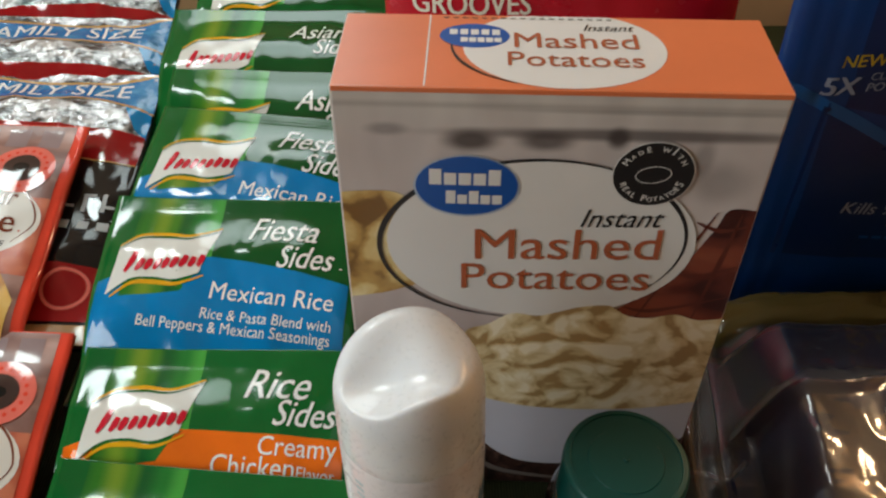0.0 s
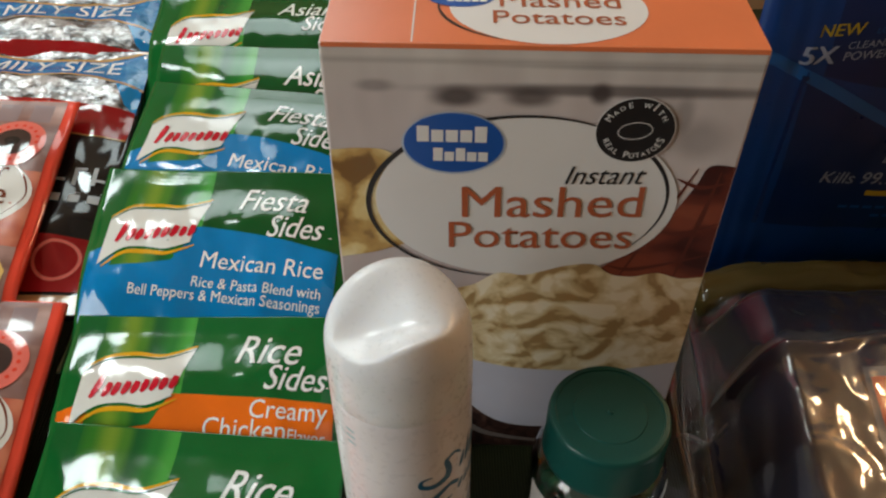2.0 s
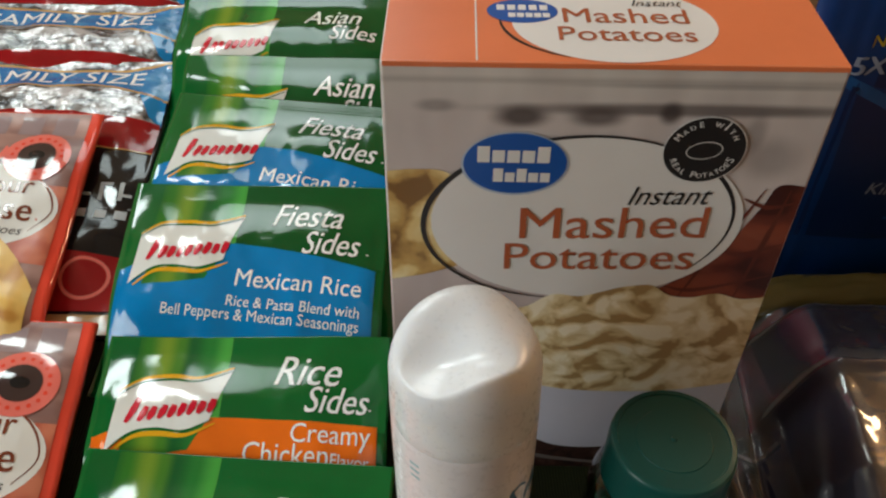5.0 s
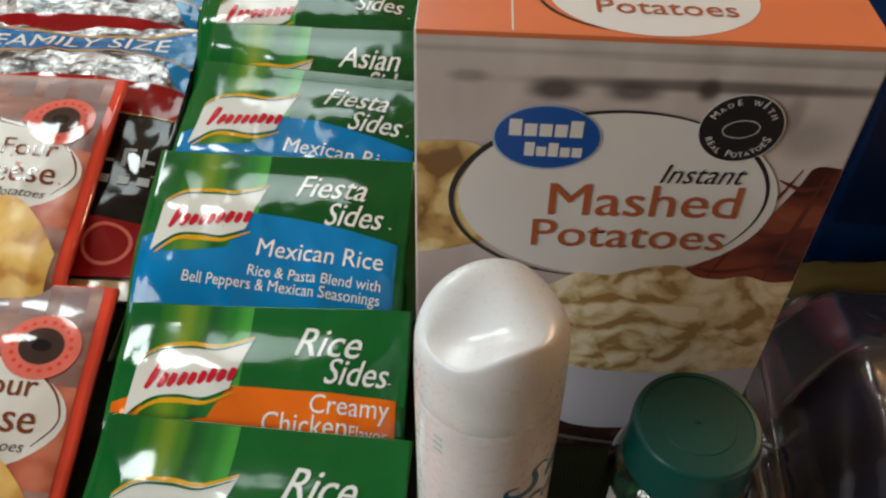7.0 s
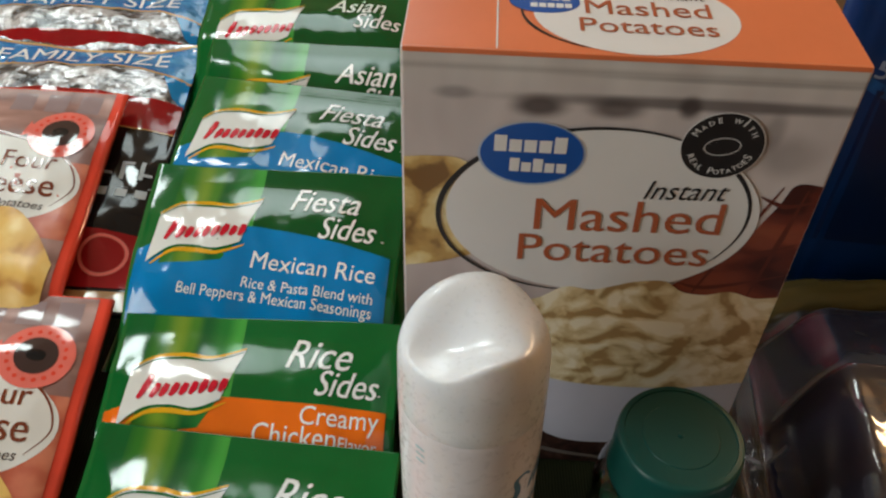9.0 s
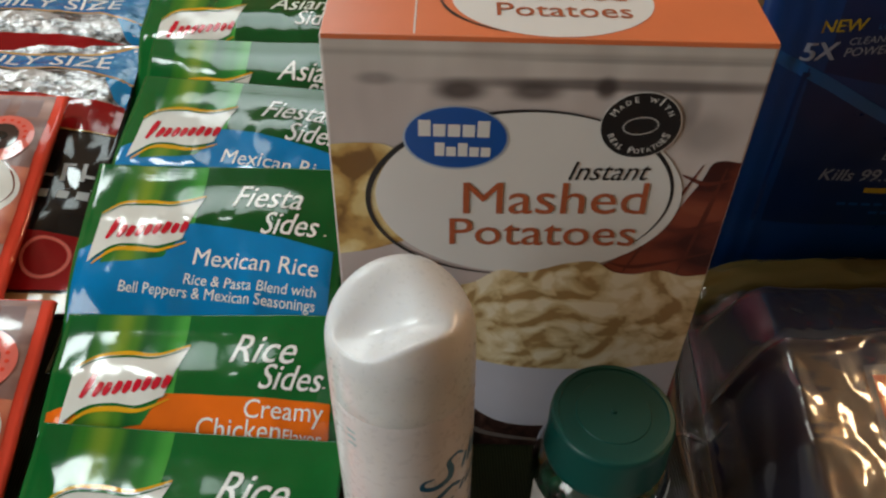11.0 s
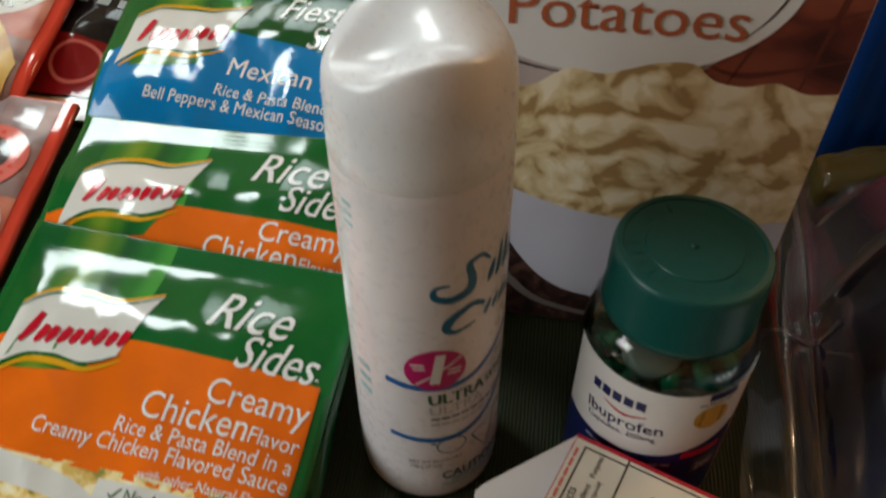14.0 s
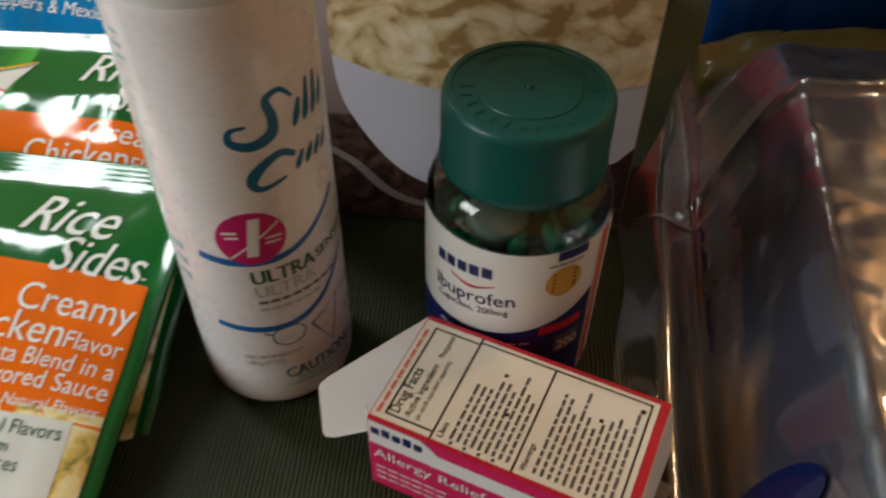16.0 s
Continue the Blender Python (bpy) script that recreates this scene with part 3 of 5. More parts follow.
def pouch_body(name, w, h, puff, height, material, parent, label=""):
    xs = [-w / 2 + w * i / 46 for i in range(47)]
    ys = [-0.0005 * k for k in range(26)] + [-0.0125 - (h - 0.0245) * k / 50 for k in range(1, 51)] + [-h + 0.012 - 0.002 * k for k in range(1, 7)]
    nx, ny = len(xs), len(ys)
    verts, faces = [], []
    for y in ys:
        for x in xs:
            verts.append((x + 0.0012 * noise.noise(Vector((y * 30, 1.5, w * 40))) * (abs(2 * x / w) ** 6), y, height(x, y)))
    for y in ys:
        for x in xs:
            b = max(0.0, 1 - abs(2 * x / w) ** 2.8) ** 0.6 * sstep(-y, 0.012, 0.05) * sstep(h + y, 0.012, 0.05)
            verts.append((x, y, min(height(x, y) - 0.0005, -puff - 0.0006 - 0.5 * puff * b)))
    o = nx * ny
    for j in range(ny - 1):
        for i in range(nx - 1):
            a = j * nx + i
            faces.append((a, a + nx, a + nx + 1, a + 1))
            faces.append((o + a, o + a + 1, o + a + nx + 1, o + a + nx))
    rim = [i for i in range(nx)] + [j * nx + nx - 1 for j in range(1, ny)] + [(ny - 1) * nx + i for i in range(nx - 2, -1, -1)] + [j * nx for j in range(ny - 2, 0, -1)]
    for k in range(len(rim)):
        a, b = rim[k], rim[(k + 1) % len(rim)]
        faces.append((a, b, o + b, o + a))
    return link_mesh(name, verts, faces, material, parent, label)


PW, PH = 0.141, 0.19


def side_pouch(m, flavour, seed, label, pressed=9.0, shift=(0.0, 0.0)):
    """A green seasoned-rice pouch: striped band, white pennant, coloured panel and lettering."""
    t = thing("rice_pouch", m, label, "food pouch", "green rice pouches")
    hf = pouch_shape(PW, PH, 0.0055, seed, pressed=pressed)
    sf = lambda x, y: (x, y, hf(x, y) + 0.002)
    hf2 = lambda x, y: hf(x, y) + 0.002
    pouch_body("film", PW, PH, 0.0055, hf2, green_film, t)
    st = 0.0045
    lay("stripe_band", flat_bm([oblong(-0.055, -0.0085, -0.06, -0.0006)]), sf, 0.00025, band_film, t, step=st, crimped=True)
    if flavour != "asian":
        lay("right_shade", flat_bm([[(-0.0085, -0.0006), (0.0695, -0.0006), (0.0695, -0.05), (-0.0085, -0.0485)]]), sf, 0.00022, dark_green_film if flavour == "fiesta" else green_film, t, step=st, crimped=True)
        panel = blue_film if flavour == "fiesta" else orange_film
        dy = 0.0025 if flavour == "fiesta" else 0.0
        top = spline([(-0.0685, -0.0525 - dy), (-0.045, -0.047 - dy), (-0.012, -0.0445 - dy), (0.03, -0.0455 - dy), (0.0655, -0.0475 - dy)] if flavour == "rice" else [(-0.0685, -0.0540), (-0.045, -0.0470), (-0.012, -0.0395), (0.02, -0.0420), (0.0655, -0.0510)])
        low = -0.118 if flavour == "fiesta" else -0.0905
        pan = lay("flavour_panel", flat_bm([[(-0.0685, low)] + [(0.0655, low - (0.002 if flavour == "fiesta" else 0.005))] + top[::-1]]), sf, 0.00035, panel, t, step=st)
        lay("stripe_tail", flat_bm([[(-0.052, -0.05), (-0.014, -0.046), (-0.0215, -0.0595), (-0.034, -0.0612), (-0.0545, -0.0632)]]), sf, 0.00045, band_film, t, step=st)
    else:
        lay("right_shade", flat_bm([oblong(-0.0085, 0.0695, -0.06, -0.0006)]), sf, 0.00022, dark_green_film, t, step=st, crimped=True)
    # the print sits lower on the dark green kind
    if flavour == "asian":
        shift = (0.002, -0.006)
    low_print = sf
    sf = lambda x, y: (x + shift[0], y + shift[1], hf2(x + shift[0], y + shift[1]))
    # pennant
    up = spline([(-0.0600, -0.0345), (-0.0500, -0.0275), (-0.0360, -0.0262), (-0.0220, -0.0272), (-0.0065, -0.0212)])
    dn = spline([(-0.0620, -0.0625), (-0.0520, -0.0548), (-0.0400, -0.0535), (-0.0270, -0.0545), (-0.0140, -0.0488)])
    pen = lay("pennant", flat_bm([dn + up[::-1]]), sf, 0.00055, white_film, t, "white pennant with a red mark", step=st)
    lay("gold_edge", flat_bm((), [stroke([(x, y + 0.0008) for x, y in up], 0.0006, 0.0008, 0.0024), stroke([(x + 0.003, y - 0.0012) for x, y in dn], 0.0008, 0.0006, 0.003)]), sf, 0.00068, yellow_film, pen, step=st)
    lay("green_line", flat_bm((), [stroke([(x, y - 0.0012) for x, y in up], 0.0004, 0.0004, 0.0014), stroke([(x + 0.002, y + 0.0008) for x, y in dn], 0.0004, 0.0004, 0.0016)]), sf, 0.00074, green_film, pen, step=st)
    # red brush strokes in place of the mark
    marks = []
    x = -0.0540
    for k, (tall_, lean) in enumerate(((0.0125, 0.0048), (0.0072, 0.003), (0.0066, 0.0025), (0.0066, 0.0028), (0.0062, 0.0025), (0.0062, 0.0025), (0.0070, 0.0026), (0.0060, 0.0022), (0.0066, 0.0022))):
        y0 = -0.0492 + 0.11 * (x + 0.054)
        marks.append(stroke(spline([(x, y0), (x + lean * 0.6, y0 + tall_ * 0.5), (x + lean, y0 + tall_)], 4), 0.0018, 0.0026, 0.0038))
        x += 0.0062 if k == 0 else 0.0047
    lay("red_mark", flat_bm((), marks), sf, 0.00085, red_film, pen, step=st)
    # lettering
    name1 = {"fiesta": ("Fiesta", 0.009, -0.0270, 0.037), "rice": ("Rice", 0.0140, -0.0300, 0.032), "asian": ("Asian", 0.009, -0.0250, 0.037)}[flavour]
    lay("lettering", text_bm(name1[0], name1[1], name1[2], name1[3], -1, 0.3, 0.006, tall=1.25 if flavour == "rice" else 1.3), sf, 0.0006, letter_white, t, step=st)
    lay("lettering", text_bm("Sides", 0.0265 if flavour != "rice" else 0.0300, -0.0432 if flavour == "fiesta" else -0.0395 if flavour == "asian" else -0.0440, 0.0300, -1, 0.3, 0.006, tall=1.3), sf, 0.0006, letter_white, t, step=st)
    lay("small_mark", flat_bm([oblong(0.0600, 0.0612, -0.0425, -0.0419)]), sf, 0.0006, letter_white, t)
    if flavour == "fiesta":
        for body, xr, y, wd in (("Mexican Rice", 0.0590, -0.0668, 0.0650), ("Rice & Pasta Blend with", 0.0590, -0.0778, 0.068), ("Bell Peppers & Mexican Seasonings", 0.0590, -0.0848, 0.101)):
            lay("lettering", text_bm(body, xr, y, wd, -3.6, 0, 0.0, "RIGHT", 1.12), sf, 0.0006, letter_white, pan, step=st)
    if flavour == "rice":
        for body, xr, y, wd in (("Creamy", 0.0615, -0.0595, 0.037), ("Chicken", 0.0425, -0.0692, 0.0395), ("Flavor", 0.0612, -0.0695, 0.0175), ("Rice & Pasta Blend in a", 0.061, -0.0768, 0.0645),
                                ("Creamy Chicken Flavored Sauce", 0.0612, -0.0835, 0.0945)):
            lay("lettering", text_bm(body, xr, y, wd, -1.8, 0, 0.0, "RIGHT", 1.15), sf, 0.0006, letter_white, pan, step=st)
        lay("lettering", text_bm("with other Natural Flavors", 0.0605, -0.0893, 0.0495, -0.5, 0.15, 0.0, "RIGHT", 1.15), sf, 0.0006, letter_white, pan, step=st)
        lay("food_picture", flat_bm([oblong(-0.0685, 0.0655, -0.176, -0.0912)]), low_print, 0.00035, pasta_film, t, "printed picture of creamy rice and pasta", step=st)
        lay("bowl_rim_picture", flat_bm((), [stroke(spline([(-0.068, -0.092), (-0.04, -0.0965), (-0.01, -0.1005), (0.003, -0.106)]), 0.012, 0.006)]), low_print, 0.00045, white_film, t, step=st)
        claim = lay("claim_panel", flat_bm([oblong(0.001, 0.0580, -0.1215, -0.0945)]), low_print, 0.00045, white_film, t, step=st)
        for body, x0, y, wd in (("No Artificial Flavors", 0.0125, -0.1005, 0.0435), ("No Colors From", 0.0118, -0.1060, 0.0305), ("Artificial Sources", 0.0110, -0.1112, 0.036), ("No Added MSG", 0.0110, -0.1165, 0.031),
                                ("Except those naturally occurring", 0.002, -0.1203, 0.0425)):
            lay("lettering", text_bm(body, x0, y, wd, 0, 0, 0, tall=1.15), low_print, 0.0006, green_ink, claim)
        ticks = []
        for y in (-0.1000, -0.1055, -0.1160):
            ticks.append(stroke([(0.0065, y + 0.0012), (0.0078, y), (0.0108, y + 0.0036)], 0.0006, 0.0005, 0.0011))
        lay("tick_mark", flat_bm((), ticks), low_print, 0.0006, green_ink, claim)
    return t


slope = lambda s: math.degrees(math.atan(s))
side_pouch(pose(-0.109, 0.2155, 0.0477, slope(0.285), 0, -5), "rice", 11.3, "green and orange rice pouch with creamy chicken picture", shift=(0.003, -0.0032))
side_pouch(pose(-0.1118, 0.2793, 0.0575, slope(0.295), 0, -1.5), "rice", 4.1, "green and orange rice pouch under another pouch", 0.066, (0.001, 0.0028))
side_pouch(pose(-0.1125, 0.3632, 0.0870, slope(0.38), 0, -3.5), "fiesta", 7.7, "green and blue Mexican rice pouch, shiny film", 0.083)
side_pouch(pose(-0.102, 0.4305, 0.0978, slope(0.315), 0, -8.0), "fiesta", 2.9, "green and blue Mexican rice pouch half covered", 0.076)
side_pouch(pose(-0.1015, 0.4690, 0.1045, slope(0.33), 0, -2), "asian", 5.6, "dark green pouch half covered by others", 0.026)
side_pouch(pose(-0.1120, 0.5305, 0.1152, slope(0.28), 0, -1), "asian", 9.2, "dark green pouch at the back of the row", 0.058)
side_pouch(pose(-0.1000, 0.6000, 0.1250, slope(0.26), 0, -1), "asian", 1.2, "dark green pouch at the far end of the row", 0.062)


def potato_pouch(m, seed, label, pressed=9.0):
    """A red-edged instant potato pouch with a blurred kitchen, a round badge and a heap of mash."""
    w, h = 0.14, 0.185
    t = thing("potato_pouch", m, label, "food pouch", "red-edged potato pouches")
    hf0 = pouch_shape(w, h, 0.006, seed, 1.0, pressed=pressed)
    hf = lambda x, y: hf0(x, y) + 0.002
    sf = lambda x, y: (x, y, hf(x, y))
    pouch_body("film", w, h, 0.006, hf, coral_film, t)
    st = 0.005
    lay("kitchen_picture", flat_bm([oblong(-0.063, 0.0635, -0.176, -0.0008)]), sf, 0.00025, kitchen_film, t, step=st)
    lay("window_picture", flat_bm([oblong(a, a + 0.013, -0.018, -0.004) for a in (-0.05, -0.022, 0.004, 0.024, 0.044)]), sf, 0.0004, grey_soft, t, step=st)
    lay("cloth_picture", flat_bm([oblong(0.02, 0.0635, -0.105, -0.055)]), sf, 0.00035, quilt_film, t, step=st)
    lay("white_oval", flat_bm([ellipse(0.0, -0.071, 0.062, 0.031)]), sf, 0.00045, matte_white, t, step=st)
    lay("oval_line", flat_bm((), [stroke(spline([(-0.05, -0.042), (0, -0.037), (0.045, -0.05), (0.059, -0.07), (0.05, -0.085)]), 0.0004, 0.0003, 0.0013)]), sf, 0.0006, brown_ink, t, step=st)
    heap = spline([(-0.063, -0.098), (-0.03, -0.09), (0.0, -0.0935), (0.03, -0.088), (0.048, -0.101), (0.0615, -0.12)])
    lay("mash_picture", flat_bm([[(-0.063, -0.165), (0.058, -0.165)] + heap[::-1]]), sf, 0.0006, mash_film, t, "printed heap of yellow mashed potato", step=st)
    lay("leaf_picture", flat_bm([spline([(-0.03, -0.108), (-0.012, -0.099), (0.012, -0.094), (0.0, -0.102), (-0.03, -0.108)])]), sf, 0.0008, leaf_film, t, step=st)
    bdg = lay("badge_ring", flat_bm([ellipse(0.042, -0.0355, 0.0185, 0.0175)] + [[(0.020, -0.040), (0.0225, -0.028), (0.027, -0.036)]]), sf, 0.0008, ring_film, t, step=st)
    lay("badge_centre", flat_bm([ellipse(0.042, -0.0355, 0.0105, 0.0098)]), sf, 0.001, badge_dark, bdg, step=st)
    lay("badge_potato", flat_bm([ellipse(0.042, -0.0355, 0.0045, 0.003)]), sf, 0.0011, black_film, bdg)
    dots = [ellipse(0.042 + 0.0138 * math.cos(a), -0.0355 + 0.0132 * math.sin(a), 0.0012, 0.0012, 6) for a in [2 * math.pi * k / 18 for k in range(18)]]
    lay("badge_mark", flat_bm(dots), sf, 0.00095, coral_film, bdg)
    lay("lettering", text_bm("Four", 0.046, -0.0615, 0.030, 0, 0, 0.006, "RIGHT"), sf, 0.0007, brown_ink, t, step=st)
    lay("lettering", text_bm("Cheese", 0.049, -0.0790, 0.056, 0, 0, 0.006, "RIGHT", 1.1), sf, 0.0007, brown_ink, t, step=st)
    lay("lettering", text_bm("Complete Potatoes", 0.047, -0.0880, 0.060, 0, 0.2, 0, "RIGHT"), sf, 0.0007, grey_ink, t, step=st)
    lay("blue_badge", flat_bm([ellipse(-0.04, -0.05, 0.019, 0.013)]), sf, 0.0008, blue_film, t, step=st)
    return t


matte_white = printed("matte_white_film", lin(220, 216, 210), var=0.04, rough=0.34, wrinkle=110, strength=0.07, distance=0.001)
badge_dark = printed("dark_brown_film", lin(66, 50, 48), **FILM)
grey_soft = printed("pale_grey_film", lin(150, 130, 132), **FILM)
leaf_film = printed("leaf_green_film", lin(90, 140, 40), **FILM)
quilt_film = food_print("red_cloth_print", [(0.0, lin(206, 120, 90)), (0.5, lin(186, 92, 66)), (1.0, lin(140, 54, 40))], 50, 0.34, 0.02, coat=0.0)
potato_pouch(pose(-0.2845, 0.4275, 0.0945, slope(0.3), 0, -3), 3.3, "red-edged instant potato pouch with four cheese lettering", 0.135)
potato_pouch(pose(-0.2640, 0.2965, 0.0530, slope(0.29), 0, -2), 8.4, "red-edged instant potato pouch lying over another pouch")


def family_pouch(m, seed, label, pressed=9.0):
    """A black foil pouch with a crinkled blue header and a red band."""
    w, h = 0.15, 0.2
    t = thing("foil_pouch", m, label, "food pouch", "black family-size pouches")
    hf0 = pouch_shape(w, h, 0.007, seed, 1.5, pressed=pressed)

    def hf(x, y):
        ridge = 0.5 - abs(noise.noise(Vector((x * 30 + y * 18, y * 45, seed + 2))))
        return hf0(x, y) + 0.0032 * ridge * sstep(0.06 + y, 0.0, 0.02) + 0.002
    sf = lambda x, y: (x, y, hf(x, y))
    pouch_body("film", w, h, 0.007, hf, black_film, t)
    st = 0.004
    lay("foil_picture", flat_bm([oblong(-0.073, 0.073, -0.056, -0.0010)]), sf, 0.0003, silver_foil, t, "crinkled silver foil with painted glints, under the header", step=st)
    top = spline([(-0.073, -0.003), (-0.03, -0.0075), (0.01, -0.010), (0.05, -0.008), (0.0745, -0.001)])
    bot = spline([(-0.073, -0.026), (-0.03, -0.0285), (0.01, -0.0275), (0.04, -0.028), (0.0745, -0.036)])
    lay("header", flat_bm([[*bot, *top[::-1]]]), sf, 0.00045, blue_foil, t, "crinkled blue foil header", step=st)
    lay("header_edge", flat_bm([[(0.056, -0.03), (0.0735, -0.036), (0.0735, -0.056), (0.066, -0.05)]]), sf, 0.0005, sky_film, t, step=st)
    lay("gold_edge", flat_bm((), [stroke(top, 0.0015, 0.0022, 0.002), stroke(bot, 0.0012, 0.0015, 0.0018)]), sf, 0.0006, gold_film, t, step=st)
    lay("lettering", text_bm("FAMILY SIZE", -0.055, -0.0235, 0.112, 0, 0, 0, tall=0.85), sf, 0.00062, letter_white, t, step=st)
    lay("red_band", flat_bm([[(-0.073, -0.05), (0.02, -0.049), (0.073, -0.054), (0.073, -0.077), (0.02, -0.074), (-0.073, -0.075)]]), sf, 0.00055, dark_red_film, t, step=st)
    lay("gold_edge", flat_bm((), [stroke(spline([(-0.073, -0.0755), (0.02, -0.0745), (0.073, -0.0775)]), 0.001, 0.001)]), sf, 0.0006, gold_film, t, step=st)
    bars = [oblong(0.026 + k * 0.0115, 0.0285 + k * 0.0115, -0.1135, -0.1010) for k in range(4)] + [oblong(0.0285 + k * 0.0115, 0.0335 + k * 0.0115, -0.1030 - 0.008 * (k % 2), -0.1010 - 0.008 * (k % 2)) for k in range(4)]
    lay("title_print", flat_bm(bars), sf, 0.00055, pale_grey, t, step=st)
    lay("small_print", flat_bm([oblong(0.028 + k * 0.011, 0.0345 + k * 0.011, -0.1262, -0.1205) for k in range(4)] + [oblong(0.02, 0.07, -0.1188, -0.1182)]), sf, 0.00055, pale_grey, t)
    lay("medal_panel", flat_bm([oblong(0.036, 0.0735, -0.184, -0.150)]), sf, 0.0005, dark_red_film, t, step=st)
    lay("medal", flat_bm((), [stroke(ellipse(0.054, -0.165, 0.0125, 0.0115, 30) + [(0.0665, -0.165)], 0.002, 0.002)]), sf, 0.0006, ring_film, t)
    lay("tan_foot", flat_bm([oblong(-0.07, 0.0735, -0.198, -0.186)]), sf, 0.0005, tan_film, t, step=st)
    return t


family_pouch(pose(-0.2575, 0.4880, 0.0925, slope(0.25), 0, -2), 6.1, "black foil pouch with blue family size header")
family_pouch(pose(-0.2620, 0.5420, 0.1045, slope(0.25), 0, -1), 2.2, "black foil pouch with blue header, partly covered", 0.05)
family_pouch(pose(-0.2650, 0.6000, 0.1165, slope(0.25), 0, 1), 9.9, "black foil pouch with blue header at the back", 0.05)


# ---- mashed potato carton ----
def carton():
    w, d, h = 0.153, 0.0505, 0.235
    yaw = -2.2
    t = thing("potato_carton", pose(0.0385, 0.2372, 0, 0, 0, yaw), "orange-topped instant mashed potato carton standing upright", "food box")
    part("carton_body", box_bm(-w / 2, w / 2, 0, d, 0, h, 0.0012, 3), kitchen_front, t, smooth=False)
    fs = lambda x, y: (x, 0.0, y)
    heap = spline([(-w / 2 + 0.0008, 0.1905), (-0.064, 0.1915), (-0.054, 0.190), (-0.046, 0.18), (-0.044, 0.15), (-0.058, 0.140), (-w / 2 + 0.0008, 0.1355)])
    lay("potato_heap_picture", flat_bm([heap]), fs, 0.0003, heap_card, t)
    cloth_ = spline([(0.03, 0.13), (0.05, 0.15), (0.062, 0.175), (0.066, 0.186), (w / 2 - 0.0008, 0.186)])
    lay("quilt_picture", flat_bm([cloth_ + [(w / 2 - 0.0008, 0.118), (0.03, 0.118)]]), fs, 0.0003, quilt_card, t)
    seams = [[(0.055, 0.180), (0.065, 0.176), (0.0757, 0.179)], [(0.047, 0.158), (0.059, 0.152), (0.0757, 0.158)], [(0.034, 0.134), (0.047, 0.132), (0.0757, 0.141)],
             [(0.062, 0.185), (0.055, 0.166), (0.048, 0.148), (0.040, 0.126)], [(0.071, 0.184), (0.068, 0.160), (0.063, 0.126)]]
    lay("quilt_seams", flat_bm((), [stroke(spline(q), 0.0004, 0.0004, 0.0022) for q in seams]), fs, 0.0004, quilt_dark, t)
    lay("table_picture", flat_bm([[(-w / 2 + 0.0008, 0.002), (w / 2 - 0.0008, 0.002), (w / 2 - 0.0008, 0.055), (-w / 2 + 0.0008, 0.05)]]), fs, 0.0003, grain_card, t)
    lay("bowl_picture", flat_bm([spline([(-0.034, 0.078), (0.02, 0.066), (w / 2 - 0.0008, 0.074)]) + [(w / 2 - 0.0008, 0.045)] + spline([(w / 2 - 0.006, 0.038), (0.045, 0.024), (0.01, 0.019), (-0.012, 0.028), (-0.03, 0.055), (-0.034, 0.078)])]), fs, 0.00045, bowl_white, t, "printed white bowl")
    lay("plate_picture", flat_bm((), [stroke(spline([(-0.05, 0.042), (-0.03, 0.03), (-0.01, 0.012), (0.03, 0.005)]), 0.002, 0.002, 0.004)]), fs, 0.0005, plate_soft, t)
    ridge = spline([(-0.034, 0.080), (-0.0335, 0.098), (-0.029, 0.1165), (-0.020, 0.1215), (-0.0105, 0.1285), (0.0, 0.1275), (0.0084, 0.1300), (0.018, 0.1335), (0.0291, 0.1345), (0.037, 0.1290), (0.0466, 0.1280), (0.056, 0.1305), (0.066, 0.1275), (w / 2 - 0.0008, 0.1288)], 5)
    base_ = spline([(w / 2 - 0.0008, 0.073), (0.045, 0.066), (0.0, 0.066), (-0.034, 0.077)], 6)
    oval = [p for p in ellipse(-0.0015, 0.1670, 0.0585, 0.0400, 72)]
    ovl = lay("white_oval", flat_bm([oval]), fs, 0.0006, card_white, t, "white oval with the lettering")
    loop = ellipse(-0.005, 0.1668, 0.0580, 0.0402, 90, 4)
    lay("oval_line", flat_bm((), [stroke(loop[14:66], 0.0006, 0.0004, 0.0024), stroke((loop[-10:] + loop[:10])[::-1], 0.0018, 0.0003, 0.0012)]), fs, 0.0007, card_black, t)
    lay("mash_picture", flat_bm([ridge + base_]), fs, 0.00085, mash_card, t, "printed heap of mashed potato")
    lay("logo_rim", flat_bm([ellipse(-0.0300, 0.1945, 0.0192, 0.0140)]), fs, 0.0008, logo_rim, t)
    lgo = lay("logo_oval", flat_bm([ellipse(-0.0300, 0.1948, 0.0184, 0.0133)]), fs, 0.0009, logo_blue, t, "blue oval mark with white bars")
    lay("logo_print", flat_bm([oblong(-0.0435 + k * 0.0053, -0.0391 + k * 0.0053, 0.1955, 0.2025 if k in (0, 4) else 0.2008) for k in range(5)] + [oblong(-0.0375 + k * 0.0042, -0.0340 + k * 0.0042, 0.1868, 0.1928 if k in (0, 2) else 0.191) for k in range(5)]), fs, 0.001, card_white, lgo)
    lay("seal_rim", flat_bm([ellipse(0.0355, 0.2020, 0.0145, 0.0142)]), fs, 0.0009, card_white, t)
    sel = lay("seal", flat_bm([ellipse(0.0355, 0.2020, 0.0141, 0.0138)]), fs, 0.00098, card_black, t, "round black seal")
    lay("seal_line", flat_bm((), [stroke(ellipse(0.0355, 0.2020, 0.0062, 0.0036, 28, 8) + [(0.0355 + 0.0062 * math.cos(radians(8)), 0.2020 + 0.0062 * math.sin(radians(8)))], 0.0003, 0.0003)]), fs, 0.00105, card_white, sel)
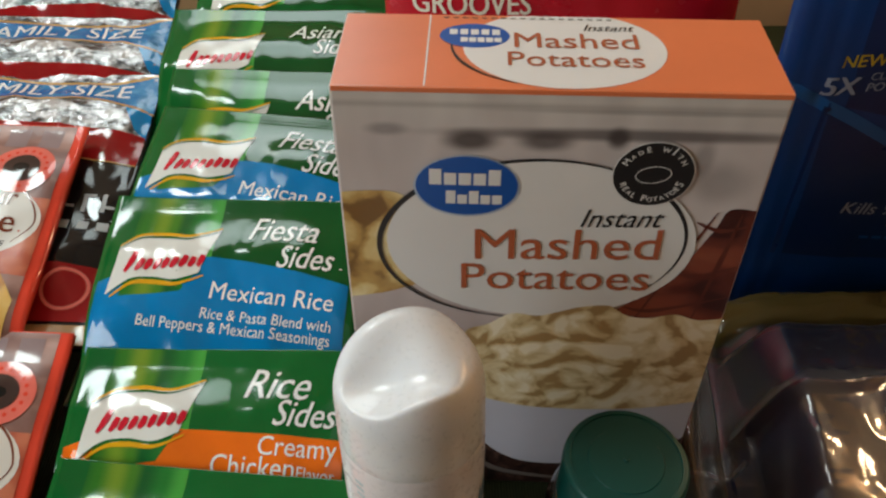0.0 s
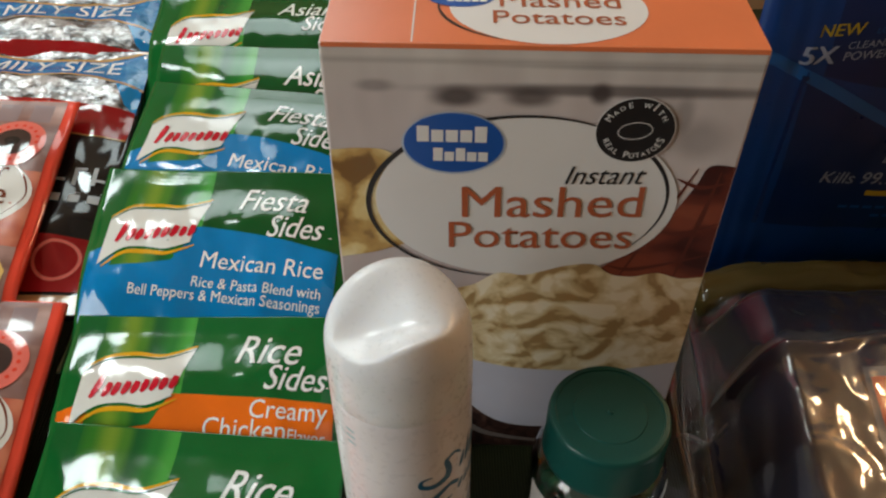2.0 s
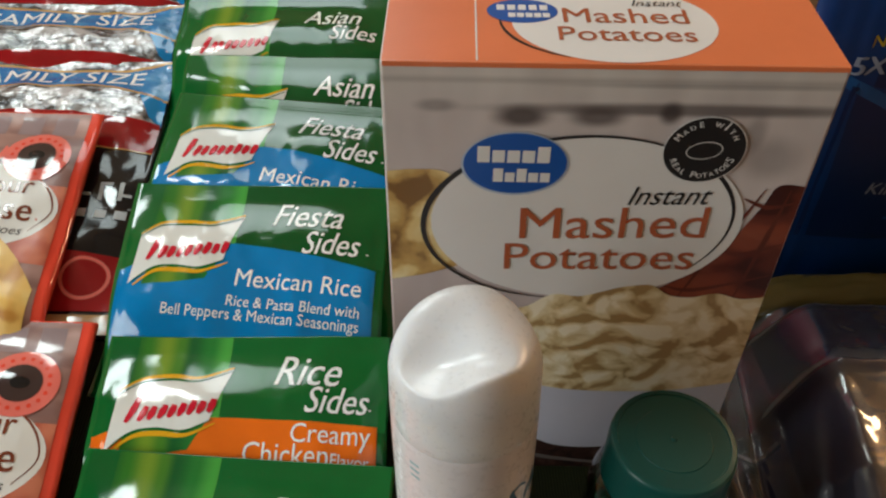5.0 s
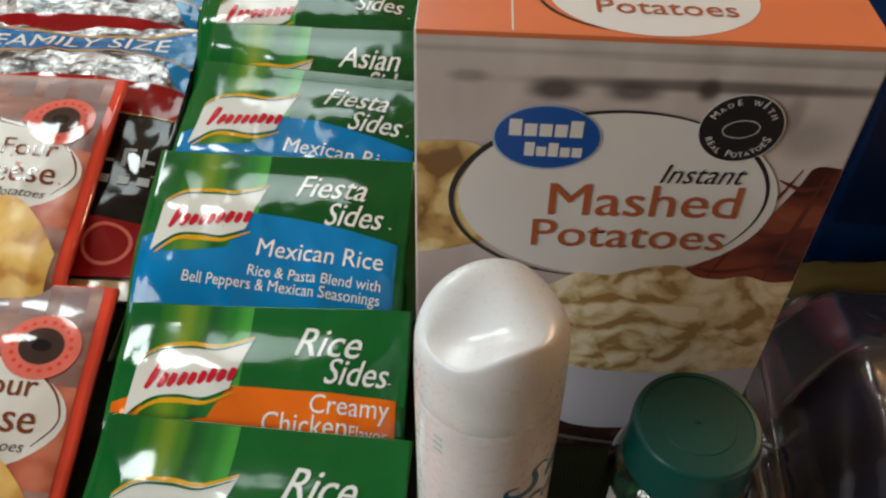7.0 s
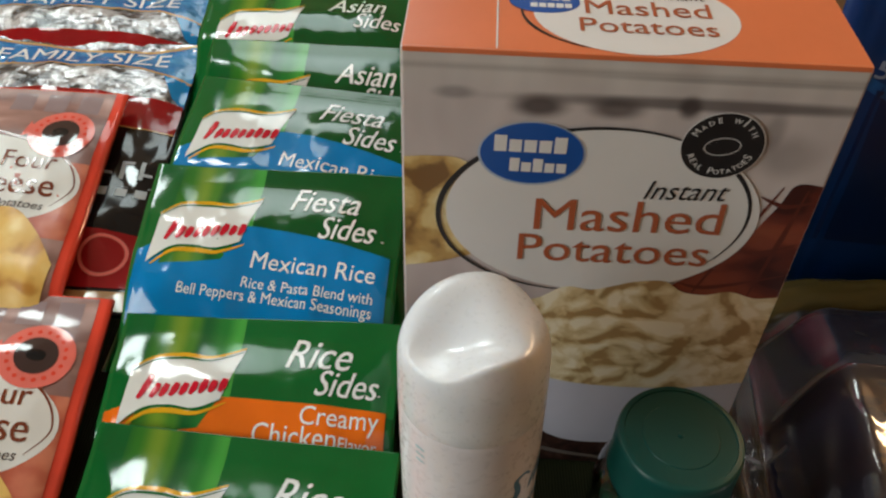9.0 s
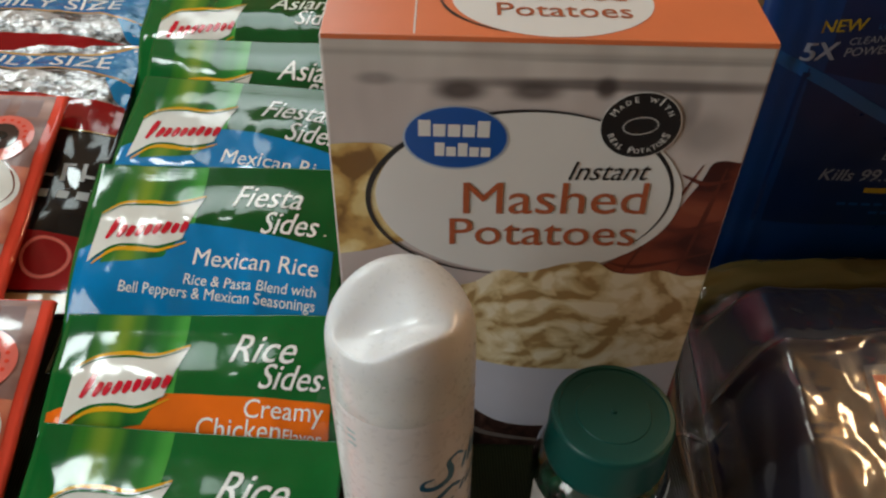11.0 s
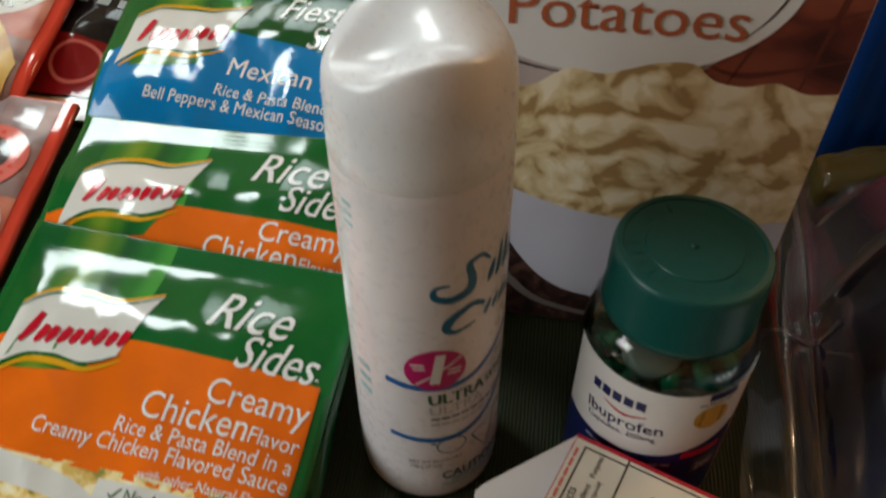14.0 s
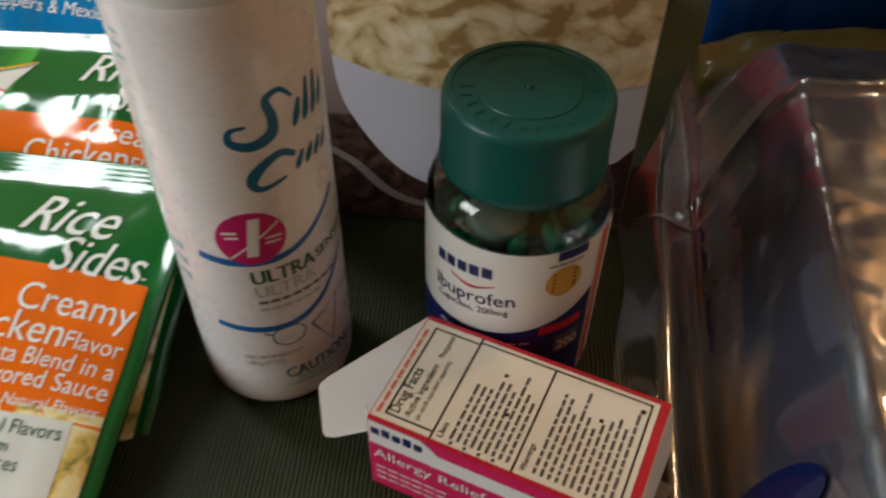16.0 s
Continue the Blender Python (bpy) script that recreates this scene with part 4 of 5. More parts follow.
    for word, a0, a1, flip in (("MADE WITH", 152, 30, 1), ("REAL POTATOES", 205, 338, -1)):
        for k, ch in enumerate(word):
            if ch == " ":
                continue
            a = radians(a0 + (a1 - a0) * k / (len(word) - 1))
            r = 0.0102 if flip == 1 else 0.0120
            cx, cy = 0.0355 + r * math.cos(a), 0.2020 + r * math.sin(a)
            tilt = math.degrees(a) - 90 if flip == 1 else math.degrees(a) + 90
            wd = {"I": 0.0005, "W": 0.0029, "M": 0.0024, "O": 0.0021, "E": 0.0013, "L": 0.0013}.get(ch, 0.0017)
            c, s = math.cos(radians(tilt)), math.sin(radians(tilt))
            lay("seal_lettering", text_bm(ch, cx - c * wd / 2, cy - s * wd / 2, wd, tilt, 0, 0.01), fs, 0.00105, card_white, sel)
    lay("lettering", text_bm("Instant", 0.0125, 0.1768, 0.0305, 1.5, 0.35, -0.01, tall=1.15), fs, 0.001, card_black, ovl)
    lay("lettering", text_bm("Mashed", -0.0262, 0.1592, 0.0702, 1.5, 0, 0.0015, tall=0.94), fs, 0.001, card_brown, ovl)
    lay("lettering", text_bm("Potatoes", -0.0312, 0.1428, 0.0738, 1.0, 0, 0.0015, tall=0.94), fs, 0.001, card_brown, ovl)
    # the orange top
    tp = lambda x, y: (x, y, h)
    lay("top_panel", flat_bm([oblong(-w / 2 + 0.0006, w / 2 - 0.0006, 0.0006, d - 0.0006)]), tp, 0.00015, card_orange, t, "orange carton top")
    part("top_edge", box_bm(-w / 2 + 0.0008, w / 2 - 0.0008, -0.0003, 0.0004, h - 0.0016, h + 0.0002), card_orange, t, smooth=False)
    lay("top_crease", flat_bm([oblong(-0.0452, -0.0446, 0.001, d - 0.001)]), tp, 0.0003, card_white, t)
    ov = [(x, y) for x, y in ellipse(0.0030, 0.0270, 0.0355, 0.0262, 60)]
    ov = [(x, min(max(y, 0.0008), d - 0.0008)) for x, y in ov]
    tov = lay("top_oval", flat_bm([ov]), tp, 0.0003, card_white, t)
    lay("top_oval_line", flat_bm((), [stroke([(0.0010 + 0.0375 * math.cos(radians(a)), 0.028 + 0.0265 * math.sin(radians(a))) for a in range(170, 250, 4)], 0.0004, 0.0004, 0.0014)]), tp, 0.00035, card_black, t)
    lay("top_logo_oval", flat_bm([ellipse(-0.0285, 0.0345, 0.0125, 0.0085)]), tp, 0.0004, logo_blue, t)
    lay("top_logo_print", flat_bm([oblong(-0.0375 + k * 0.0038, -0.0347 + k * 0.0038, 0.0350, 0.0388) for k in range(5)] + [oblong(-0.0335 + k * 0.003, -0.031 + k * 0.003, 0.0298, 0.0330) for k in range(5)]), tp, 0.0005, card_white, t)
    lay("lettering", text_bm("Instant", 0.0105, 0.0392, 0.0185, 0, 0.35, -0.01), tp, 0.0005, card_black, tov)
    lay("lettering", text_bm("Mashed", -0.0145, 0.0268, 0.0435, 0, 0, 0.0015), tp, 0.0005, card_brown, tov)
    lay("lettering", text_bm("Potatoes", -0.0170, 0.0145, 0.0465, 0, 0, 0.0015), tp, 0.0005, card_brown, tov)
    lay("stamp_print", flat_bm([oblong(-0.040 + k * 0.0035, -0.038 + k * 0.0035, 0.0470, 0.0478) for k in range(18)]), tp, 0.0005, grey_ink, t)
    return t


carton()


# ---- shaving gel can ----
def gel_can():
    cx, cy, R = -0.0118, 0.1722, 0.0254
    t = thing("gel_can", pose(cx + 0.0030, cy - 0.0028, 0, -0.95, -0.95, -9), "white shaving gel can with a pearly white cap", "spray can")
    prof = [(0.0, 0.0015), (0.021, 0.0012), (0.0234, 0.0), (0.0243, 0.0008), (0.0248, 0.003), (0.0252, 0.008), (0.0254, 0.013), (0.0254, 0.018), (0.0254, 0.142), (0.0250, 0.1455), (0.0240, 0.1475)]
    v, f = lathe(prof, 72)
    link_mesh("can_body", v, f, can_white, t)
    # the cap: a dome with a thumb scoop in front
    nr, na = 64, 128
    z0, zw = 0.1445, 0.163
    rings = [(R * 0.985, z0), (R, z0 + 0.0012), (R * 0.995, z0 + 0.008), (R * 0.985, zw)]

    def top(x, y):
        r = min(math.hypot(x, y) / (R * 0.985), 1.0)
        side = 2.3 + 0.5 * math.tanh(x / 0.010)
        dome = zw + 0.0272 * max(0.0, 1 - r ** side) ** 0.52
        lip = 0.1758 + 0.0056 * math.tanh(x / 0.010)
        rise = y + 0.002
        cut = lip - 0.0020 * math.exp(-((y + 0.010) / 0.007) ** 2) + (0.70 - 48 * x) * 0.5 * (rise + math.sqrt(rise * rise + 0.009 ** 2))
        k = 0.0022 + 0.010 * sstep(y, -0.016, 0.002)
        hh = min(max(0.5 + 0.5 * (cut - dome) / k, 0), 1)
        return cut * (1 - hh) + dome * hh - k * hh * (1 - hh)
    verts, faces = [], []
    for r, z in rings:
        for k in range(na):
            a = 2 * math.pi * k / na
            verts.append((r * math.cos(a), r * math.sin(a), z))
    for i in range(1, nr):
        s = 1 - (i / nr)
        r = R * 0.985 * math.sin(s * math.pi / 2) ** 0.8
        for k in range(na):
            a = 2 * math.pi * k / na
            x, y = r * math.cos(a), r * math.sin(a)
            verts.append((x, y, top(x, y)))
    n = len(verts) // na
    for i in range(n - 1):
        for k in range(na):
            k2 = (k + 1) % na
            faces.append((i * na + k, i * na + k2, (i + 1) * na + k2, (i + 1) * na + k))
    verts.append((0, 0, top(0, 0)))
    for k in range(na):
        faces.append(((n - 1) * na + k, (n - 1) * na + (k + 1) % na, len(verts) - 1))
    link_mesh("cap", verts, faces, pearl, t, "pearly white cap with a thumb scoop")
    # print round the can: x is the way round from the front, y the height
    rr = 0.0254

    def cs(x, y):
        a = -math.pi / 2 + (x + 0.0045) / rr
        return (rr * math.cos(a), rr * math.sin(a), y)
    st = 0.0035
    sw = [stroke(spline([(0.0240, 0.1165), (0.0205, 0.1200), (0.0165, 0.1185), (0.0175, 0.1130), (0.0165, 0.1085), (0.0110, 0.1065), (0.0062, 0.1085), (0.0065, 0.1120), (0.0105, 0.1125)]), 0.0008, 0.0008, 0.0036),
          stroke(spline([(0.0225, 0.0995), (0.0180, 0.1020), (0.0120, 0.0990), (0.0095, 0.0950), (0.0120, 0.0925), (0.0190, 0.0940)]), 0.0016, 0.0008, 0.0034)]
    for k in range(4):
        x = 0.0235 + k * 0.0036
        sw.append(stroke(spline([(x, 0.1075), (x + 0.0012, 0.1105), (x + 0.0026, 0.1150 + (0.004 if k in (1, 2) else 0))]), 0.0010, 0.0010, 0.0026))
        sw.append(stroke(spline([(x - 0.001, 0.0945), (x, 0.0965), (x + 0.0016, 0.0995)]), 0.0010, 0.0010, 0.0024))
    lay("script_mark", flat_bm((), sw), cs, 0.0001, teal_ink, t, "teal brush strokes", step=st)
    rbd = lay("round_badge", flat_bm([ellipse(0.0062, 0.0762, 0.0097, 0.0095)]), cs, 0.00022, magenta_ink, t, "magenta round badge", step=st)
    lay("badge_can", flat_bm([[(0.0042, 0.0698), (0.0074, 0.0698), (0.0094, 0.0835), (0.0062, 0.0835)]], [stroke([(0.0, 0.0698), (0.0142, 0.0810)], 0.0007, 0.0007)]), cs, 0.00034, card_white, rbd, step=st)
    lay("badge_print", flat_bm([oblong(-0.0015, 0.0028, 0.0785, 0.0794), oblong(-0.0008, 0.0030, 0.0768, 0.0776), oblong(0.0100, 0.0143, 0.0755, 0.0762), oblong(0.0098, 0.0140, 0.0738, 0.0745)]), cs, 0.00034, card_white, rbd)
    lay("blue_swoosh", flat_bm((), [stroke(spline([(-0.0100, 0.0695), (0.0, 0.0675), (0.0120, 0.0672), (0.0220, 0.0705), (0.036, 0.080)]), 0.0026, 0.0016, 0.0024), stroke(spline([(-0.0098, 0.0405), (0.0035, 0.0388), (0.0150, 0.0395), (0.026, 0.045), (0.037, 0.056)]), 0.0022, 0.0014, 0.0026)]), cs, 0.0001, swoosh_blue, t, step=st)
    lay("lettering", text_bm("ULTRA", 0.0038, 0.0585, 0.0195, 2, 0, 0.03, tall=1.15), cs, 0.0001, green_ink, t, step=st)
    lay("lettering", text_bm("SENSITIVE", 0.0242, 0.0600, 0.0220, 6, 0, 0.025), cs, 0.0001, green_ink, t, step=st)
    lay("lettering", text_bm("ULTRA", 0.0042, 0.0530, 0.0190, 2, 0, 0.006), cs, 0.0001, pale_grey, t, step=st)
    lay("small_print", flat_bm([oblong(0.0045 + k * 0.0034, 0.0073 + k * 0.0034, 0.0500 + 0.0001 * k, 0.0512 + 0.0001 * k) for k in range(9)]), cs, 0.0001, ink_grey, t)
    lay("pale_print", flat_bm([oblong(0.0045 + k * 0.0034, 0.0073 + k * 0.0034, 0.0470, 0.0482) for k in range(6)]), cs, 0.0001, pale_grey, t)
    ring = ellipse(0.0115, 0.0342, 0.0052, 0.0042, 24)
    lay("drop_mark", flat_bm((), [stroke(ring + ring[:1], 0.0005, 0.0005), stroke([(0.0040, 0.0368), (0.0068, 0.0355)], 0.001, 0.0004), stroke([(0.0190, 0.0350), (0.0262, 0.0215), (0.0305, 0.0400), (0.0190, 0.0350)], 0.0008, 0.0008)]), cs, 0.0001, teal_ink, t, step=st)
    lay("lettering", text_bm("NET WT./POIDS NET", -0.0034, 0.0248, 0.0186, 1, 0, 0, tall=1.2), cs, 0.0001, ink_grey, t, step=st)
    lay("lettering", text_bm("198 g (7 OZ)", -0.0030, 0.0218, 0.0115, 1, 0, 0, tall=1.2), cs, 0.0001, ink_grey, t, step=st)
    lay("lettering", text_bm("CAUTION/", 0.0080, 0.0140, 0.0260, 1, 0, 0.02, tall=1.25), cs, 0.0002, teal_ink, t, step=st)
    lay("teal_print", flat_bm([oblong(0.0075 + k * 0.0036, 0.0105 + k * 0.0036, 0.0098, 0.0109) for k in range(7)] + [oblong(0.0115 + k * 0.0036, 0.0145 + k * 0.0036, 0.0122, 0.0133) for k in range(6)]), cs, 0.0003, pale_teal, t)
    lay("side_print", flat_bm([oblong(-0.0225, -0.0165, 0.055 + k * 0.006, 0.0575 + k * 0.006) for k in range(3)] + [oblong(-0.0215, -0.0175, 0.128 + k * 0.0035, 0.1292 + k * 0.0035) for k in range(3)]), cs, 0.0001, pale_teal, t, step=st)
    return t


gel_can()


# ---- pill bottle ----
def pill_bottle():
    t = thing("pill_bottle", pose(0.0702, 0.1815, 0, 0, 0, 0), "clear green pill bottle with a teal screw cap", "pill bottle")
    prof = [(0.0, 0.0012), (0.023, 0.0008), (0.0256, 0.0), (0.0274, 0.0012), (0.0284, 0.004), (0.0286, 0.008), (0.0286, 0.062), (0.0284, 0.068), (0.0278, 0.0730), (0.0264, 0.0772), (0.0246, 0.0800), (0.0226, 0.0812), (0.0215, 0.083), (0.0215, 0.098)]
    v, f = lathe(prof, 72, False)
    link_mesh("bottle", v, f, bottle_green, t, "clear green plastic bottle").visible_shadow = False
    # ribbed screw cap
    R = 0.0243
    n = 120
    verts, faces = [], []
    prof2 = [(R * 0.985, 0.0815), (R * 1.015, 0.0822), (R * 1.015, 0.0850), (R * 0.995, 0.0862), (R * 0.995, 0.1025), (R * 0.985, 0.1045), (R * 0.955, 0.1058), (R * 0.88, 0.1060), (R * 0.87, 0.1054), (R * 0.60, 0.1054), (R * 0.59, 0.1058), (R * 0.05, 0.1058), (R * 0.035, 0.1066), (0.0, 0.1066)]
    for i, (r, z) in enumerate(prof2):
        for k in range(n):
            a = 2 * math.pi * k / n
            q = r * (1 + (0.006 * (k % 2) if i in (3, 4) else 0))
            verts.append((q * math.cos(a), q * math.sin(a), z))
    for i in range(len(prof2) - 1):
        for k in range(n):
            k2 = (k + 1) % n
            faces.append((i * n + k, i * n + k2, (i + 1) * n + k2, (i + 1) * n + k))
    cap = link_mesh("screw_cap", verts, faces, teal_plastic, t, "teal ribbed screw cap")
    cap.data.polygons.foreach_set("use_smooth", [i < 6 * n for i in range(len(faces))])
    tp = lambda x, y: (x, y, 0.1056)
    words = []
    for k in range(26):
        a = 2 * math.pi * k / 26
        if k % 13 in (11, 12):
            continue
        c, s = math.cos(a), math.sin(a)
        r0, r1, hw = 0.0162, 0.0188, 0.0006
        words.append([(r0 * c + hw * s, r0 * s - hw * c), (r1 * c + hw * s, r1 * s - hw * c), (r1 * c - hw * s, r1 * s + hw * c), (r0 * c - hw * s, r0 * s + hw * c)])
    lay("raised_lettering", flat_bm(words), tp, 0.0002, teal_plastic, cap)
    rr = 0.0289

    def bs(x, y):
        a = -math.pi / 2 - 0.12 + x / rr
        return (rr * math.cos(a), rr * math.sin(a), y)
    st = 0.004
    lab = lay("label", flat_bm([oblong(-0.036, 0.042, 0.0035, 0.0690)]), bs, 0.0, card_white, t, "white and navy paper label", step=st)
    lay("navy_panel", flat_bm([[(-0.036, 0.0035), (0.0315, 0.0035), (0.0315, 0.0455)] + spline([(0.0315, 0.0455), (0.016, 0.0385), (-0.004, 0.0340), (-0.036, 0.0330)])[1:]]), bs, 0.00012, card_navy, lab, step=st)
    lay("name_print", flat_bm([oblong(-0.0235 + k * 0.0041, -0.0203 + k * 0.0041, 0.0560 + 0.0004 * k, 0.0602 + 0.0004 * k) for k in range(5)]), bs, 0.00012, card_navy, lab, step=st)
    lay("red_smile", flat_bm((), [stroke(spline([(-0.0180, 0.0540), (-0.0105, 0.0522), (-0.0028, 0.0548)]), 0.0003, 0.0003, 0.0011)]), bs, 0.00012, card_red, lab)
    lay("lettering", text_bm("Ibuprofen", -0.0238, 0.0442, 0.0275, 6, 0, 0.004), bs, 0.00012, card_navy, lab, step=st)
    lay("lettering", text_bm("Capsules, 200mg", -0.0230, 0.0402, 0.0250, 6, 0, 0), bs, 0.00012, card_navy, lab, step=st)
    lay("gold_disc", flat_bm([ellipse(0.0182, 0.0560, 0.0062, 0.0062)]), bs, 0.00012, gold_ink, lab, step=st)
    lay("disc_print", flat_bm([oblong(0.0142, 0.0222, 0.0524 + k * 0.0017, 0.0532 + k * 0.0017) for k in range(5)]), bs, 0.0002, brown_ink, lab)
    lay("corner_flag", flat_bm([oblong(0.0150, 0.0255, 0.0652, 0.0688)]), bs, 0.00012, card_navy, lab, step=st)
    lay("corner_print", flat_bm([oblong(0.0125 + k * 0.003, 0.015 + k * 0.003, 0.0632, 0.0639) for k in range(4)]), bs, 0.00012, ink_grey, lab)
    lay("red_tab", flat_bm([oblong(0.0120, 0.0275, 0.0330, 0.0368)]), bs, 0.0002, card_red, lab, step=st)
    lay("count_plate", flat_bm([oblong(0.0180, 0.0280, 0.0215, 0.0300)]), bs, 0.0002, ink_grey, lab, step=st)
    lay("lettering", text_bm("200", 0.0190, 0.0232, 0.0080, 0, 0, 0.006), bs, 0.0003, card_white, lab, step=st)
    lay("pink_strip", flat_bm([oblong(0.0325, 0.0375, 0.0045, 0.0680)]), bs, 0.00012, ring_film, lab, step=st)
    lay("navy_print", flat_bm([oblong(-0.022 + k * 0.004, -0.0188 + k * 0.004, 0.0290, 0.0300) for k in range(8)]), bs, 0.0002, pale_grey, lab)
    # soft green capsules filling the bottle
    rng = random.Random(3)
    bm = bmesh.new()
    for layer in range(10):
        z = 0.0055 + layer * 0.0064
        for ring, cnt in ((0.0, 1), (0.0102, 5), (0.0198, 10)):
            for k in range(cnt):
                if layer == 9 and rng.random() < 0.45:
                    continue
                a = 2 * math.pi * (k + rng.random() * 0.5) / cnt + layer
                r = ring * (0.96 + 0.04 * rng.random())
                m = Matrix.Translation((r * math.cos(a), r * math.sin(a), z + rng.uniform(-0.001, 0.001))) @ Euler((rng.uniform(0, 3), rng.uniform(0, 3), rng.uniform(0, 6))).to_matrix().to_4x4() @ Matrix.Diagonal((0.0062, 0.0036, 0.0036, 1))
                bmesh.ops.create_icosphere(bm, subdivisions=2, radius=1.0, matrix=m)
    tagged(part("capsule_fill", bm, capsule_green, t, "dark green soft capsules"), kind="stuff")
    v, f = lathe([(0.0, -0.004), (0.0085, -0.004), (0.0090, -0.0035), (0.0090, 0.0035), (0.0085, 0.004), (0.0, 0.004)], 32)
    disc = link_mesh("drying_canister", v, f, disc_grey, t, "pale grey drying canister")
    disc.matrix_basis = pose(-0.0065, -0.0125, 0.0695, 22, 6, 0)
    return t


pill_bottle()


# ---- allergy tablet box ----
def allergy_box():
    L, W, H = 0.0772, 0.0412, 0.0355
    t = thing("tablet_box", pose(0.0445, 0.1575, 0, 0, 0, -21.5), "pink and white allergy tablet box with an open end flap", "medicine box")
    th = 0.0006
    part("carton_top", box_bm(0, L, -W, 0, H - th, H, 0.0002), card_red, t, smooth=False)
    part("carton_base", box_bm(0, L, -W, 0, 0, th, 0.0002), card_red, t, smooth=False)
    part("carton_front", box_bm(0, L, -W, -W + th, th, H - th), card_pink, t, smooth=False)
    part("carton_back", box_bm(0, L, -th, 0, th, H - th), card_pink, t, smooth=False)
    tf = lambda x, y: (x, y, H)
    fct = lay("facts_panel", flat_bm([oblong(0.0004, L - 0.0028, -W + 0.0012, -0.0018)]), tf, 0.0002, card_cream, t, "cream printed facts panel")
    fr = [oblong(0.0040, 0.0188, -0.0044, -0.0038), oblong(0.0040, 0.0046, -0.0375, -0.0044), oblong(0.0188, 0.0194, -W + 0.0012, -0.0018), oblong(0.0430, 0.0436, -W + 0.0012, -0.0030),
          oblong(0.0194, L - 0.0045, -0.0036, -0.0030), oblong(L - 0.0051, L - 0.0045, -W + 0.0012, -0.0036), oblong(0.0040, 0.0188, -0.0381, -0.0375)]
    lay("panel_rule", flat_bm(fr), tf, 0.0003, card_black, fct)
    rng = random.Random(8)
    lay("lettering", text_bm("Drug Facts", 0.0078, -0.0365, 0.0165, 90, 0, 0.006, tall=1.2), tf, 0.0003, card_black, fct)
    lay("lettering", text_bm("Active ingredient", 0.0112, -0.0365, 0.0200, 90, 0, 0.005), tf, 0.0003, card_black, fct)
    lay("lettering", text_bm("(in each banded capsule)", 0.0140, -0.0365, 0.0225, 90, 0, 0), tf, 0.0003, card_black, fct)
    lay("lettering", text_bm("Purpose", 0.0112, -0.0135, 0.0085, 90, 0, 0.005), tf, 0.0003, card_black, fct)
    lay("lettering", text_bm("Uses", 0.0222, -0.0385, 0.0050, 90, 0, 0.01), tf, 0.0003, card_black, fct)
    lay("lettering", text_bm("Warnings", 0.0465, -0.0385, 0.0090, 90, 0, 0.01), tf, 0.0003, card_black, fct)
    bars = []
    for x0, x1 in ((0.0240, 0.0425), (0.0485, 0.0715)):
        x = x0
        while x < x1:
            y = -0.0380
            end = rng.uniform(-0.020, -0.008)
            while y < end:
                ln = rng.uniform(0.0015, 0.0042)
                bars.append(oblong(x, x + 0.0009, y, y + ln))
                y += ln + 0.0006
            x += 0.0021
    lay("text_print", flat_bm(bars), tf, 0.0003, ink_grey, fct)
    lay("bullet_print", flat_bm([oblong(0.0245 + k * 0.0042, 0.0255 + k * 0.0042, -0.0395, -0.0386) for k in range(4)] + [oblong(0.030, 0.0312, -0.012, -0.0108), oblong(0.0352, 0.0364, -0.0245, -0.0233), oblong(0.0600, 0.0612, -0.015, -0.0138), ellipse(0.0735 - 0.003, -0.0065, 0.0009, 0.0009, 8)]), tf, 0.0003, card_black, fct)
    lay("red_line_print", flat_bm([oblong(0.0016, 0.0026, -0.0385 + k * 0.0042, -0.0350 + k * 0.0042) for k in range(8)]), tf, 0.0003, ring_film, fct)
    ff = lambda x, y: (x, -W, y)
    lay("white_strip", flat_bm([[(0.0004, 0.0235), (0.0004, H - 0.0008), (0.017, H - 0.0008), (0.0225, 0.0300), (L - 0.001, 0.0300), (L - 0.001, 0.0235)]]), ff, 0.0002, card_white, t)
    lay("name_print", flat_bm([oblong(0.0012 + k * 0.0034, 0.0038 + k * 0.0034, 0.0286, 0.0325 if k % 2 else 0.0318) for k in range(5)]), ff, 0.0003, card_navy, t)
    lay("lettering", text_bm("Allergy Relief", 0.0015, 0.0165, 0.036, 0, 0, 0.006), ff, 0.0003, card_white, t)
    lay("small_print", flat_bm([oblong(0.002 + k * 0.004, 0.0053 + k * 0.004, 0.0110 - j * 0.003, 0.0118 - j * 0.003) for k in range(6) for j in range(3)]), ff, 0.0003, card_white, t)
    # open flap at the end, folded outwards
    def bent(name, pts, thick=0.0005):
        b = bmesh.new()
        lo = [b.verts.new(p) for p in pts]
        b.faces.new(lo)
        ext = bmesh.ops.extrude_face_region(b, geom=b.faces[:])
        nrm = (Vector(pts[1]) - Vector(pts[0])).cross(Vector(pts[2]) - Vector(pts[0])).normalized()
        for v in ext["geom"]:
            if isinstance(v, bmesh.types.BMVert):
                v.co += nrm * thick
        bmesh.ops.recalc_face_normals(b, faces=b.faces[:])
        return part(name, b, card_white, t, smooth=False)
    bent("end_flap", [(0.0, -0.0010, H), (-0.0222, -0.0264, 0.0229), (-0.0238, -0.0291, 0.0214), (-0.0235, -0.0305, 0.0204), (-0.0176, -0.0393, 0.0133), (-0.0162, -0.0402, 0.0125), (-0.0135, -0.0394, 0.0126), (0.0, -0.0310, 0.0155)])
    bent("dust_flap", [(0.0, -W + 0.0008, 0.002), (-0.004, -W + 0.006, 0.002), (-0.004, -W + 0.006, H - 0.004), (0.0, -W + 0.0008, H - 0.002)])
